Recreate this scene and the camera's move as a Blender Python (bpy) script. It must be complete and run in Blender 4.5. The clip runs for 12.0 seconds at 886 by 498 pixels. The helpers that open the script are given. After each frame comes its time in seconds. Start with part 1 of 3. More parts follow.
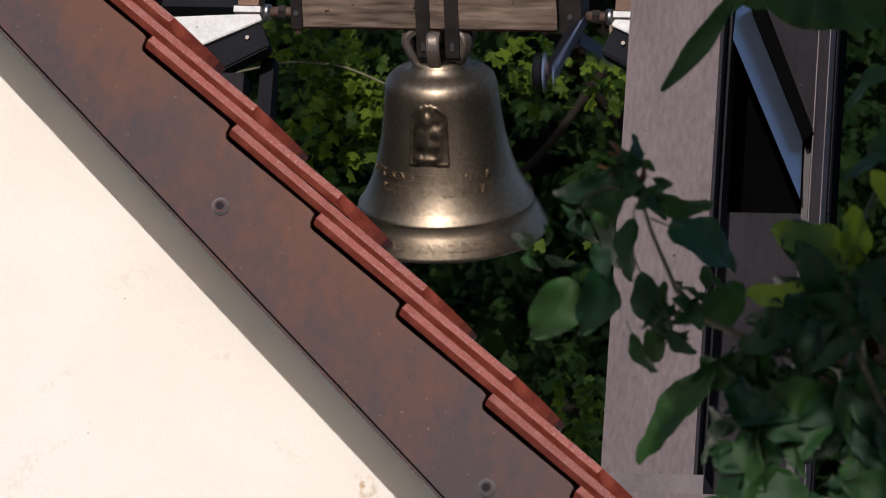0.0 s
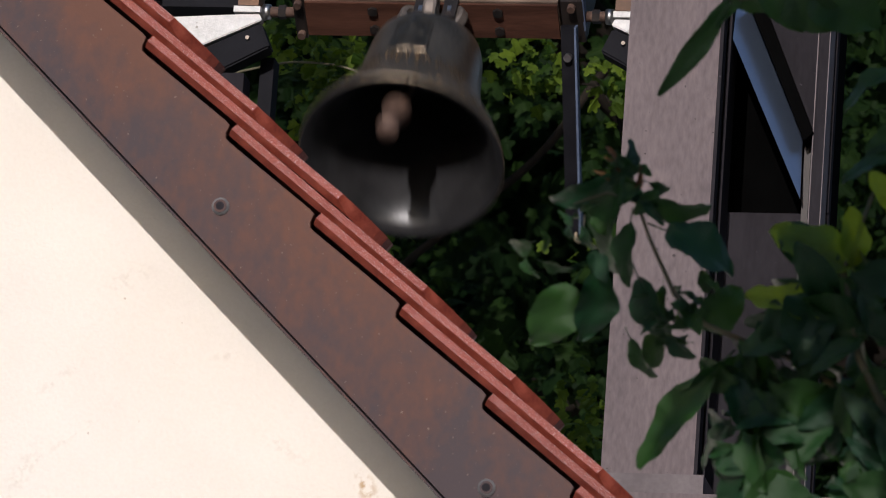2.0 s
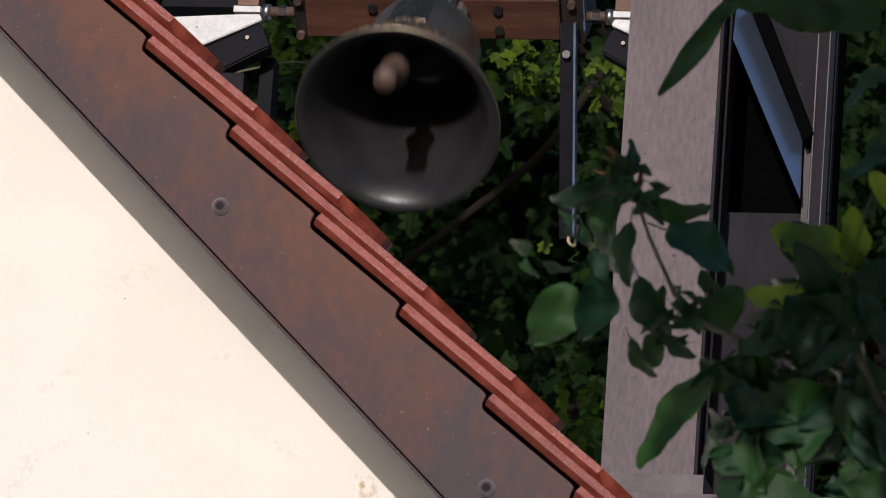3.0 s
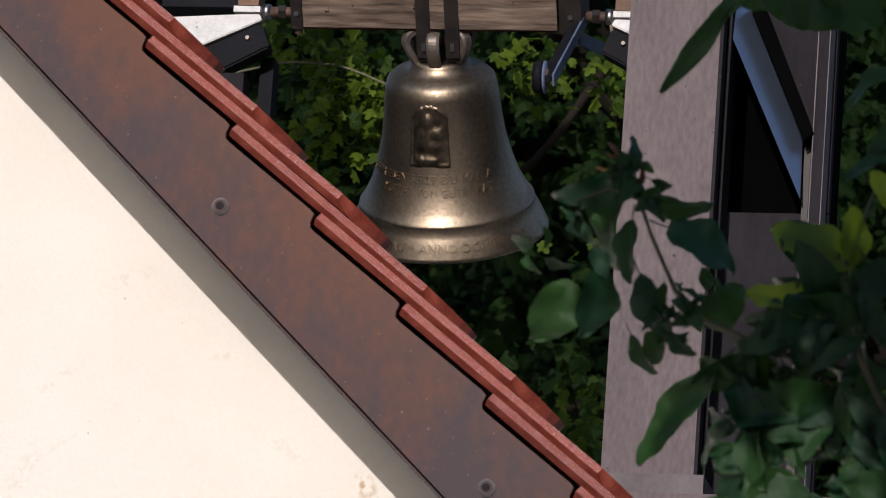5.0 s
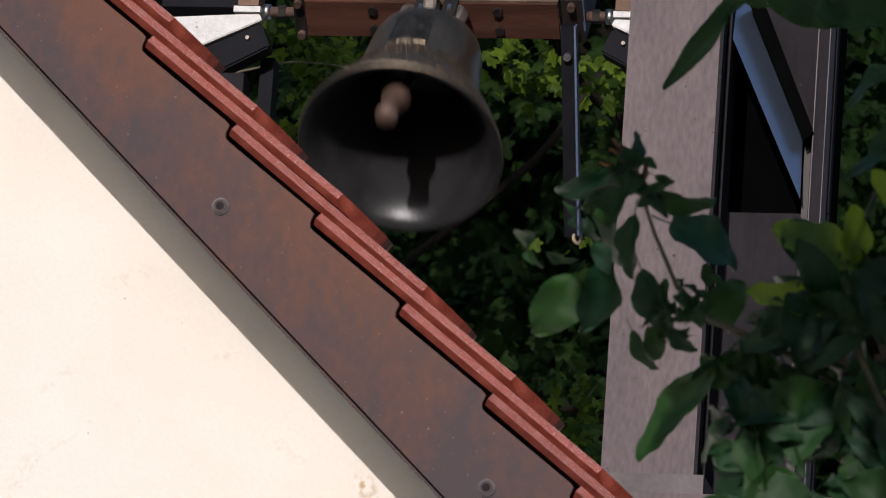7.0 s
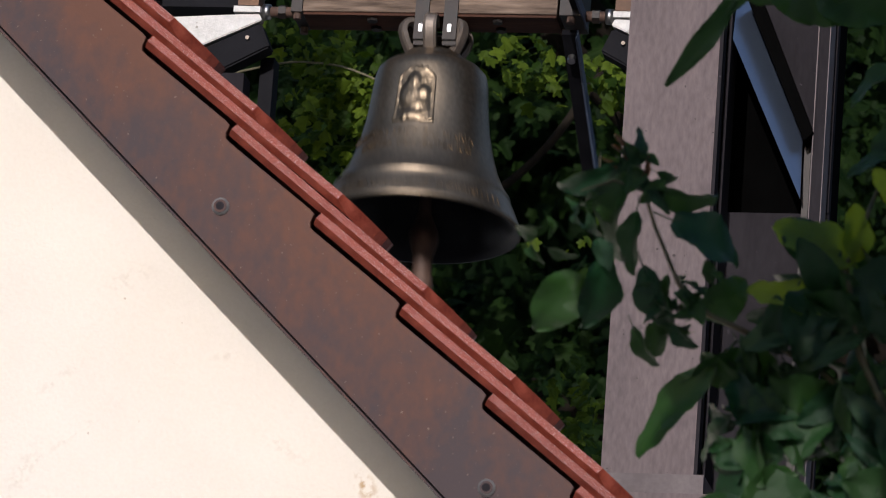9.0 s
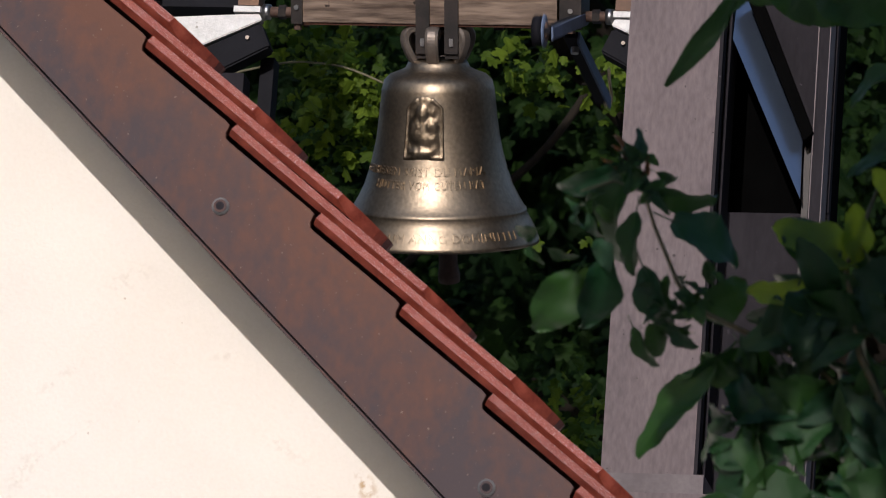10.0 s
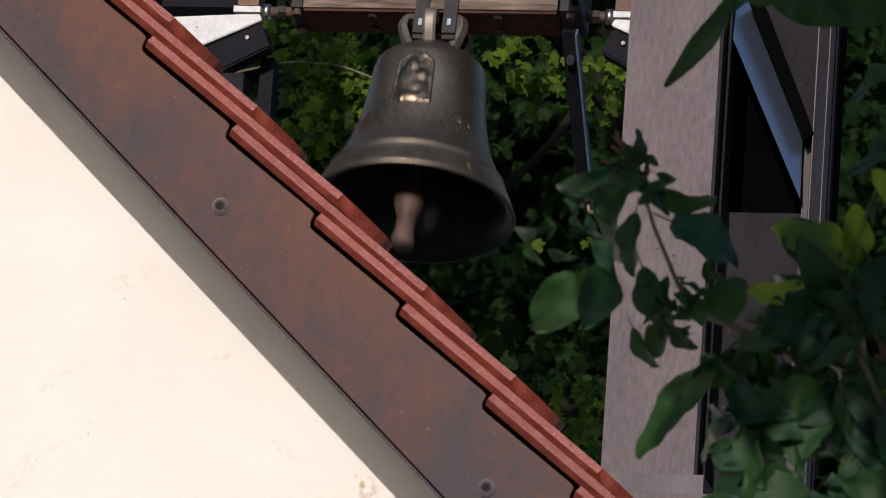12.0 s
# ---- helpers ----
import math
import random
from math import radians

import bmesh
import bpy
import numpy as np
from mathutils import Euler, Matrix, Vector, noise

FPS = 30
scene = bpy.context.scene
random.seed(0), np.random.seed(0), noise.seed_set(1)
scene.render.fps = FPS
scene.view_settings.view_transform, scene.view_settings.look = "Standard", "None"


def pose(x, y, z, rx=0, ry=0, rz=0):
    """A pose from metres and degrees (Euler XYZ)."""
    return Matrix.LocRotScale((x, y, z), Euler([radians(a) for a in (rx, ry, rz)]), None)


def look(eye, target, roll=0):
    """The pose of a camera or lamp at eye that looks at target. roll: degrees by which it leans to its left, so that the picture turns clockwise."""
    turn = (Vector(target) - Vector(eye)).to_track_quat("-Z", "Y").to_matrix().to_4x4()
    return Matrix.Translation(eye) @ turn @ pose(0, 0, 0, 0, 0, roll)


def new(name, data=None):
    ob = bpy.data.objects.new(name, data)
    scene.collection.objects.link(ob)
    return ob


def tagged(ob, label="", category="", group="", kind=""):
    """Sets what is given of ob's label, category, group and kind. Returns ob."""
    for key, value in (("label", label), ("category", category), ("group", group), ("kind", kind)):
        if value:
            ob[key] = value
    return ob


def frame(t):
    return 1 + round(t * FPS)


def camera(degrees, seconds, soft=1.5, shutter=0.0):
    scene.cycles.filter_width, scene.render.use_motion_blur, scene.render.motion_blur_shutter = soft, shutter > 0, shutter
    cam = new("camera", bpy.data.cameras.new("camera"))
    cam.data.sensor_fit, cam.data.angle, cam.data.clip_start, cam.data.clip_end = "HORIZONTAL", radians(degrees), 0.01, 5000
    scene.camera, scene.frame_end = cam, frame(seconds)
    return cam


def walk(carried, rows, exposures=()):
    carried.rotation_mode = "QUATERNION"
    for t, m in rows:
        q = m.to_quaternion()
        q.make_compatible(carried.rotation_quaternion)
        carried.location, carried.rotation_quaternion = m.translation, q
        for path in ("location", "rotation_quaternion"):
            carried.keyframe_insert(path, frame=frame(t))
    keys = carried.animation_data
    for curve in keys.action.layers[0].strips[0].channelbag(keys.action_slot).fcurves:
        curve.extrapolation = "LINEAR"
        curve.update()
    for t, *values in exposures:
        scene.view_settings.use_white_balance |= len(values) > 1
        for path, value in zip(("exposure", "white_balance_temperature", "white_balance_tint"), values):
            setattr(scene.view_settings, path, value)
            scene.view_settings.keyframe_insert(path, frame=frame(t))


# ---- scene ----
# ------------------------------------------------------------ camera
EYE, AIM, ROLL = (2.0407, -10.3188, 1.5816), (0.1985, -0.8414, 4.1866), 4.1
cam = camera(7.25, 12.0, 1.0, 0.5)
cam.data.dof.use_dof = True
cam.data.dof.focus_distance = 10.3
cam.data.dof.aperture_fstop = 22.0
walk(cam, [(0, look(EYE, AIM, ROLL)), (12, look(EYE, AIM, ROLL))], [(0, 0.04, 6250, 15.5), (12, 0.04, 6250, 15.5)])

# ------------------------------------------------------------ daylight
SUN_TO = Vector((0.04, 1.0, -0.268)).normalized()      # the way the sunlight travels
world = bpy.data.worlds.new("sky")
scene.world = world
world.use_nodes = True
wn = world.node_tree
sky = wn.nodes.new("ShaderNodeTexSky")
sky.sky_type, sky.sun_disc = "NISHITA", False
sky.sun_elevation, sky.sun_rotation = math.asin(-SUN_TO.z), math.pi
wn.links.new(sky.outputs[0], wn.nodes["Background"].inputs[0])
wn.nodes["Background"].inputs[1].default_value = 0.15
sun = new("sun", bpy.data.lights.new("sun", "SUN"))
sun.data.energy, sun.data.angle, sun.data.color = 3.3, radians(0.53), (1.0, 0.95, 0.89)
sun.matrix_world = look((0, -12, 16), Vector((0, -12, 16)) + SUN_TO)


# ------------------------------------------------------------ materials
def mat(name, a, b, scale=20.0, rough=0.6, rough2=None, metal=0.0, bump=0.0, bscale=None, stretch=(1, 1, 1), fine=0.25, spread=0.0, coords="Object", speck=None, speck_at=0.7, speck_scale=90.0, spec=0.5, cut=(0.36, 0.64)):
    """Two colours mixed by a broad and a fine noise, with relief; spread varies the value from object to object."""
    m = bpy.data.materials.new(name)
    m.use_nodes = True
    n, l = m.node_tree.nodes, m.node_tree.links
    p = n["Principled BSDF"]
    tc, mp = n.new("ShaderNodeTexCoord"), n.new("ShaderNodeMapping")
    mp.inputs["Scale"].default_value = stretch
    l.new(tc.outputs[coords], mp.inputs[0])
    big, small = n.new("ShaderNodeTexNoise"), n.new("ShaderNodeTexNoise")
    big.inputs["Scale"].default_value, big.inputs["Detail"].default_value = scale, 6
    small.inputs["Scale"].default_value, small.inputs["Detail"].default_value = bscale or scale * 9, 5
    for t in (big, small):
        l.new(mp.outputs[0], t.inputs[0])
    mixf = n.new("ShaderNodeMix")
    mixf.inputs[0].default_value = fine
    l.new(big.outputs[0], mixf.inputs[2])
    l.new(small.outputs[0], mixf.inputs[3])
    ramp = n.new("ShaderNodeValToRGB")
    ramp.color_ramp.elements[0].position, ramp.color_ramp.elements[1].position = cut
    ramp.color_ramp.elements[0].color, ramp.color_ramp.elements[1].color = (*a, 1), (*b, 1)
    l.new(mixf.outputs[0], ramp.inputs[0])
    colour = ramp.outputs[0]
    if speck:
        dots, limit, over = n.new("ShaderNodeTexNoise"), n.new("ShaderNodeMapRange"), n.new("ShaderNodeMix")
        dots.inputs["Scale"].default_value, dots.inputs["Detail"].default_value = speck_scale, 3
        l.new(tc.outputs[coords], dots.inputs[0])
        limit.inputs["From Min"].default_value, limit.inputs["From Max"].default_value = speck_at, speck_at + 0.04
        l.new(dots.outputs[0], limit.inputs[0])
        over.data_type = "RGBA"
        l.new(limit.outputs[0], over.inputs[0])
        l.new(colour, over.inputs[6])
        over.inputs[7].default_value = (*speck, 1)
        colour = over.outputs[2]
    if spread:
        info, hsv, rng = n.new("ShaderNodeObjectInfo"), n.new("ShaderNodeHueSaturation"), n.new("ShaderNodeMapRange")
        rng.inputs["To Min"].default_value, rng.inputs["To Max"].default_value = 1 - spread, 1 + spread
        l.new(info.outputs["Random"], rng.inputs[0])
        l.new(rng.outputs[0], hsv.inputs["Value"])
        l.new(colour, hsv.inputs["Color"])
        colour = hsv.outputs[0]
    l.new(colour, p.inputs["Base Color"])
    rr = n.new("ShaderNodeMapRange")
    rr.inputs["To Min"].default_value, rr.inputs["To Max"].default_value = rough, rough2 if rough2 is not None else rough + 0.12
    l.new(big.outputs[0], rr.inputs[0])
    l.new(rr.outputs[0], p.inputs["Roughness"])
    p.inputs["Metallic"].default_value = metal
    p.inputs["Specular IOR Level"].default_value = spec
    if bump:
        bp = n.new("ShaderNodeBump")
        bp.inputs["Strength"].default_value, bp.inputs["Distance"].default_value = 1.0, bump
        l.new(small.outputs[0], bp.inputs["Height"])
        l.new(bp.outputs[0], p.inputs["Normal"])
    return m


def leaf_mat(name, a, b, through_light=0.35, gloss=0.35, island=False, spec=0.35):
    """Leaf: diffuse with light passing through, a waxy top, tone varied leaf by leaf."""
    m = bpy.data.materials.new(name)
    m.use_nodes = True
    n, l = m.node_tree.nodes, m.node_tree.links
    p, out = n["Principled BSDF"], n["Material Output"]
    src = n.new("ShaderNodeNewGeometry").outputs["Random Per Island"] if island else n.new("ShaderNodeObjectInfo").outputs["Random"]
    ramp = n.new("ShaderNodeValToRGB")
    ramp.color_ramp.elements[0].color, ramp.color_ramp.elements[1].color = (*a, 1), (*b, 1)
    l.new(src, ramp.inputs[0])
    noi = n.new("ShaderNodeTexNoise")
    noi.inputs["Scale"].default_value = 60
    tc = n.new("ShaderNodeTexCoord")
    l.new(tc.outputs["Object"], noi.inputs[0])
    hsv, rng = n.new("ShaderNodeHueSaturation"), n.new("ShaderNodeMapRange")
    rng.inputs["To Min"].default_value, rng.inputs["To Max"].default_value = 0.6, 1.4
    l.new(noi.outputs[0], rng.inputs[0])
    l.new(rng.outputs[0], hsv.inputs["Value"])
    l.new(ramp.outputs[0], hsv.inputs["Color"])
    l.new(hsv.outputs[0], p.inputs["Base Color"])
    p.inputs["Roughness"].default_value = gloss
    p.inputs["Specular IOR Level"].default_value = spec
    bp = n.new("ShaderNodeBump")
    bp.inputs["Strength"].default_value, bp.inputs["Distance"].default_value = 0.6, 0.002
    l.new(noi.outputs[0], bp.inputs["Height"])
    l.new(bp.outputs[0], p.inputs["Normal"])
    tr = n.new("ShaderNodeBsdfTranslucent")
    warm = n.new("ShaderNodeMix")
    warm.data_type, warm.blend_type = "RGBA", "MULTIPLY"
    warm.inputs[0].default_value = 1.0
    warm.inputs[7].default_value = (1.7, 1.6, 0.5, 1)
    l.new(hsv.outputs[0], warm.inputs[6])
    l.new(warm.outputs[2], tr.inputs["Color"])
    mx = n.new("ShaderNodeMixShader")
    mx.inputs[0].default_value = through_light
    l.new(p.outputs[0], mx.inputs[1])
    l.new(tr.outputs[0], mx.inputs[2])
    l.new(mx.outputs[0], out.inputs["Surface"])
    return m


M_RENDER = mat("cream_render", (0.675, 0.62, 0.545), (0.725, 0.675, 0.605), 4.0, 0.85, bump=0.0005, bscale=220, fine=0.35, speck=(0.45, 0.36, 0.28), speck_at=0.735, speck_scale=60)
M_COPPER = mat("weathered_copper", (0.062, 0.046, 0.048), (0.118, 0.056, 0.039), 6.5, 0.62, 0.8, bump=0.0004, bscale=85, stretch=(1, 1, 0.7), fine=0.30, speck=(0.17, 0.125, 0.10), speck_at=0.68, speck_scale=190, cut=(0.42, 0.66), spec=0.18)
# grainy tile face with sun glints put in as pale specks
M_TILE = mat("red_grained_lit_tile", (0.155, 0.029, 0.019), (0.37, 0.105, 0.075), 560.0, 0.20, 0.30, bump=0.0020, bscale=800, fine=0.5, spread=0.12, spec=0.8, speck=(0.66, 0.42, 0.38), speck_at=0.62, speck_scale=850)
# darker copy of the tile red for flanks turned from the sun
M_TILE_EDGE = mat("smooth_shaded_clay", (0.130, 0.022, 0.012), (0.225, 0.050, 0.030), 60.0, 0.30, 0.42, bump=0.0003, bscale=300, spread=0.12, spec=0.4)
M_UNDER = mat("red_brown_underside", (0.045, 0.018, 0.011), (0.095, 0.040, 0.025), 18.0, 0.7, bump=0.0006, stretch=(0.25, 2, 2), spec=0.2)
# blue-grey that imitates the sky's sheen on steel edges
M_EDGE = mat("blue_grey_sky_sheen", (0.075, 0.098, 0.155), (0.11, 0.145, 0.22), 20.0, 0.55, spec=0.2)
M_WASHER = mat("dull_zinc_washer", (0.12, 0.115, 0.112), (0.19, 0.18, 0.175), 60.0, 0.5, metal=0.2)
M_BRONZE = mat("bell_bronze", (0.178, 0.141, 0.101), (0.325, 0.259, 0.187), 9.0, 0.37, 0.50, metal=1.0, bump=0.0003, bscale=150, fine=0.4)
M_RELIEF = mat("dark_relief_bronze", (0.12, 0.092, 0.062), (0.22, 0.172, 0.12), 60.0, 0.32, 0.44, metal=1.0, bump=0.0003)
M_CAST = mat("dark_bell_inside", (0.014, 0.0137, 0.0142), (0.029, 0.028, 0.029), 14.0, 0.27, 0.40, metal=0.1, bump=0.0003, bscale=120, spec=0.3)
M_CANON = mat("dull_brown_bronze", (0.14, 0.115, 0.095), (0.24, 0.20, 0.17), 40.0, 0.48, metal=0.7, bump=0.0003)
M_IRON = mat("dark_forged_iron", (0.012, 0.010, 0.009), (0.028, 0.020, 0.017), 30.0, 0.5, metal=0.3, bump=0.0004)
M_RUST = mat("rusty_iron", (0.060, 0.034, 0.025), (0.125, 0.076, 0.056), 40.0, 0.6, metal=0.2, bump=0.0004)
M_STEEL = mat("worn_bright_steel", (0.36, 0.36, 0.37), (0.52, 0.51, 0.50), 40.0, 0.3, metal=1.0)
M_BAR = mat("dark_painted_steel", (0.006, 0.006, 0.008), (0.011, 0.011, 0.014), 25.0, 0.6, 0.75, spec=0.08)
M_GALV = mat("galvanised_plate", (0.40, 0.395, 0.385), (0.60, 0.59, 0.575), 40.0, 0.5, metal=0.1, bump=0.0004, speck=(0.22, 0.20, 0.18), speck_at=0.66, speck_scale=45)
M_OAK = mat("weathered_oak", (0.055, 0.037, 0.027), (0.215, 0.157, 0.118), 16.0, 0.8, bump=0.0020, bscale=70, stretch=(0.25, 2.2, 2.2), fine=0.6, speck=(0.03, 0.021, 0.016), speck_at=0.69, speck_scale=50, spec=0.25)
M_CLAD = mat("bronze_grey_cladding", (0.094, 0.074, 0.077), (0.150, 0.119, 0.120), 16.0, 0.62, 0.75, bump=0.0008, bscale=140, stretch=(1, 1, 0.35), fine=0.55, speck=(0.05, 0.040, 0.042), speck_at=0.715, speck_scale=110, spec=0.2)
M_CAP = mat("lighter_cap_sheet", (0.105, 0.088, 0.090), (0.165, 0.140, 0.141), 14.0, 0.65, spec=0.2, bump=0.0006, bscale=120)
# dark trim metal; shade on the recessed panels is put in as well
M_CLAD_DARK = mat("dark_metal_and_shade", (0.014, 0.0125, 0.0145), (0.027, 0.0245, 0.028), 10.0, 0.8, 0.95, bump=0.0003, bscale=140, stretch=(1, 1, 0.3), spec=0.05, speck=(0.045, 0.04, 0.045), speck_at=0.70)
# the reflected sky is put into the metal's colour as a blue tint
M_HOOD = mat("smooth_sky_tinted_sheet", (0.15, 0.19, 0.27), (0.17, 0.22, 0.31), 6.0, 0.22, metal=0.9)
# the opening's shade put into a near-black colour; also the hood rim's black
M_BLACK = mat("cavity_shade_and_rim_black", (0.0015, 0.0015, 0.0015), (0.0025, 0.0025, 0.0025), 10.0, 0.95, spec=0.01)
M_BRASS = mat("bearing_brass", (0.09, 0.048, 0.028), (0.16, 0.085, 0.05), 30.0, 0.6, metal=0.3)
# ground is out of view; its paleness bounces light into shaded parts
M_GRAVEL = mat("pale_bounce_gravel", (0.42, 0.40, 0.365), (0.54, 0.515, 0.47), 0.8, 0.9, bscale=14, fine=0.5)
M_BARK = mat("bark", (0.008, 0.0065, 0.005), (0.020, 0.016, 0.012), 12.0, 0.95, bump=0.004, bscale=60, stretch=(1, 1, 0.3), spec=0.1)
M_TWIG = mat("lichen_twig", (0.10, 0.085, 0.05), (0.17, 0.15, 0.09), 60.0, 0.85, bump=0.001)
M_STEM = mat("green_stem", (0.05, 0.055, 0.025), (0.09, 0.07, 0.035), 60.0, 0.6)
M_SHOOT = leaf_mat("reddish_shoot", (0.085, 0.035, 0.018), (0.12, 0.075, 0.022), 0.3, 0.4)
M_ROPE = mat("hemp_rope", (0.35, 0.27, 0.17), (0.48, 0.38, 0.25), 80.0, 0.9, bump=0.001)
# tree shade is put into this near-black maple green
M_MAPLE = leaf_mat("shaded_maple_leaf", (0.004, 0.012, 0.0032), (0.014, 0.031, 0.006), 0.25, 0.6, island=True, spec=0.06)
# lit copy of the maple leaf: sunlight put into a brighter yellow-green
M_BRIGHT = leaf_mat("sunlit_maple_leaf", (0.018, 0.042, 0.005), (0.108, 0.158, 0.015), 0.4, 0.55, island=True, spec=0.12)
# depth of the wood darkened in the leaf colour itself, almost black
M_DEEP = leaf_mat("shaded_wood_leaf", (0.002, 0.007, 0.002), (0.007, 0.016, 0.004), 0.1, 0.7, island=True, spec=0.04)
M_PLUM = leaf_mat("plum_leaf", (0.006, 0.034, 0.016), (0.023, 0.066, 0.013), 0.25, 0.34, spec=0.4)
# plum leaf with the sun behind it: backlight put into a brighter colour
M_BACKLIT = leaf_mat("backlit_plum_leaf", (0.10, 0.17, 0.017), (0.155, 0.23, 0.024), 0.45, 0.4)


def shift_mix(m, way, low, high, amount):
    """Let the second colour gather towards one side: way is a direction, low and high the stretch along it."""
    n, l = m.node_tree.nodes, m.node_tree.links
    ramp = next(x for x in n if x.bl_idname == "ShaderNodeValToRGB")
    src = ramp.inputs[0].links[0].from_socket
    tc, dot, rng, add = n.new("ShaderNodeTexCoord"), n.new("ShaderNodeVectorMath"), n.new("ShaderNodeMapRange"), n.new("ShaderNodeMath")
    dot.operation, dot.inputs[1].default_value, add.operation = "DOT_PRODUCT", way, "ADD"
    l.new(tc.outputs["Object"], dot.inputs[0])
    rng.inputs["From Min"].default_value, rng.inputs["From Max"].default_value = low, high
    rng.inputs["To Min"].default_value, rng.inputs["To Max"].default_value = -amount * 0.5, amount
    l.new(dot.outputs["Value"], rng.inputs[0])
    l.new(rng.outputs[0], add.inputs[0])
    l.new(src, add.inputs[1])
    l.new(add.outputs[0], ramp.inputs[0])


def stain(m, x, z, long, wide, angle, colour, strength, scale):
    """A ragged mark on an upright surface, drawn out along an angle."""
    n, l = m.node_tree.nodes, m.node_tree.links
    p = n["Principled BSDF"]
    src = p.inputs["Base Color"].links[0].from_socket
    tc, mp, ln, rng, noi, nr, mul, mix = [n.new(k) for k in ("ShaderNodeTexCoord", "ShaderNodeMapping", "ShaderNodeVectorMath", "ShaderNodeMapRange", "ShaderNodeTexNoise", "ShaderNodeMapRange", "ShaderNodeMath", "ShaderNodeMix")]
    mp.vector_type = "TEXTURE"
    mp.inputs["Location"].default_value, mp.inputs["Rotation"].default_value, mp.inputs["Scale"].default_value = (x, WALL_Y, z), (0, -radians(angle), 0), (long, 1.0, wide)
    l.new(tc.outputs["Object"], mp.inputs[0])
    ln.operation = "LENGTH"
    l.new(mp.outputs[0], ln.inputs[0])
    rng.inputs["From Min"].default_value, rng.inputs["From Max"].default_value, rng.inputs["To Min"].default_value, rng.inputs["To Max"].default_value = 0.2, 1.0, 1.0, 0.0
    l.new(ln.outputs["Value"], rng.inputs[0])
    noi.inputs["Scale"].default_value, noi.inputs["Detail"].default_value = scale, 5
    l.new(tc.outputs["Object"], noi.inputs[0])
    nr.inputs["From Min"].default_value, nr.inputs["From Max"].default_value, nr.inputs["To Max"].default_value = 0.46, 0.62, strength
    l.new(noi.outputs[0], nr.inputs[0])
    mul.operation, mix.data_type = "MULTIPLY", "RGBA"
    l.new(rng.outputs[0], mul.inputs[0])
    l.new(nr.outputs[0], mul.inputs[1])
    l.new(mul.outputs[0], mix.inputs[0])
    l.new(src, mix.inputs[6])
    mix.inputs[7].default_value = (*colour, 1)
    l.new(mix.outputs[2], p.inputs["Base Color"])


# ------------------------------------------------------------ mesh helpers
def part(name, bm, material, parent=None, label="", smooth=False):
    me = bpy.data.meshes.new(name)
    bm.normal_update()
    bm.to_mesh(me)
    bm.free()
    if smooth:
        for f in me.polygons:
            f.use_smooth = True
    me.materials.append(material)
    ob = new(name, me)
    if parent is not None:
        ob.parent = parent
    return tagged(ob, label)


def bevelled(bm, w, seg=2):
    if w:
        bmesh.ops.bevel(bm, geom=[e for e in bm.edges if e.calc_face_angle(0) > 0.5], offset=w, segments=seg, affect="EDGES", clamp_overlap=True)
    return bm


def box(x0, x1, y0, y1, z0, z1, bevel=0.0, bm=None):
    out = bm or bmesh.new()
    v = [out.verts.new((x, y, z)) for z in (z0, z1) for x, y in ((x0, y0), (x1, y0), (x1, y1), (x0, y1))]
    for q in ((3, 2, 1, 0), (4, 5, 6, 7), (0, 1, 5, 4), (1, 2, 6, 5), (2, 3, 7, 6), (3, 0, 4, 7)):
        out.faces.new([v[i] for i in q])
    return bevelled(out, bevel)


def prism(outline, y0, y1, bevel=0.0):
    """A plate whose outline lies in x and z, from y0 to y1."""
    bm = bmesh.new()
    a, b = [bm.verts.new((x, y0, z)) for x, z in outline], [bm.verts.new((x, y1, z)) for x, z in outline]
    bm.faces.new(a), bm.faces.new(list(reversed(b)))
    for i in range(len(a)):
        j = (i + 1) % len(a)
        bm.faces.new((a[j], a[i], b[i], b[j]))
    bmesh.ops.recalc_face_normals(bm, faces=bm.faces)
    return bevelled(bm, bevel)


def rod(p, q, r0, r1=None, n=12, bm=None, bevel=0.0):
    out = bm or bmesh.new()
    p, q = Vector(p), Vector(q)
    m = Matrix.Translation((p + q) / 2) @ (q - p).to_track_quat("Z", "Y").to_matrix().to_4x4()
    bmesh.ops.create_cone(out, cap_ends=True, segments=n, radius1=r0, radius2=r0 if r1 is None else r1, depth=(q - p).length, matrix=m)
    return bevelled(out, bevel)


def tube(points, radii, n=8, bm=None):
    """A bent round bar through points."""
    out = bm or bmesh.new()
    pts = [Vector(p) for p in points]
    rings, side = [], None
    for i, p in enumerate(pts):
        d = (pts[min(i + 1, len(pts) - 1)] - pts[max(i - 1, 0)]).normalized()
        if side is None:
            side = d.orthogonal().normalized()
        side = (side - d * side.dot(d)).normalized()
        up = d.cross(side)
        r = radii[i] if isinstance(radii, (list, tuple)) else radii
        rings.append([out.verts.new(p + r * (side * math.cos(a) + up * math.sin(a))) for a in (2 * math.pi * k / n for k in range(n))])
    for a, b in zip(rings, rings[1:]):
        for k in range(n):
            out.faces.new((a[k], a[(k + 1) % n], b[(k + 1) % n], b[k]))
    out.faces.new(list(reversed(rings[0]))), out.faces.new(rings[-1])
    return out


def lathe(profile, n=64, bm=None):
    """Turn (radius, z) round the z axis; the profile is closed by its ends on the axis."""
    out = bm or bmesh.new()
    rings = []
    for r, z in profile:
        rings.append([out.verts.new((0, 0, z))] if r < 1e-6 else [out.verts.new((r * math.sin(2 * math.pi * k / n), -r * math.cos(2 * math.pi * k / n), z)) for k in range(n)])
    for a, b in zip(rings, rings[1:]):
        for k in range(n):
            j = (k + 1) % n
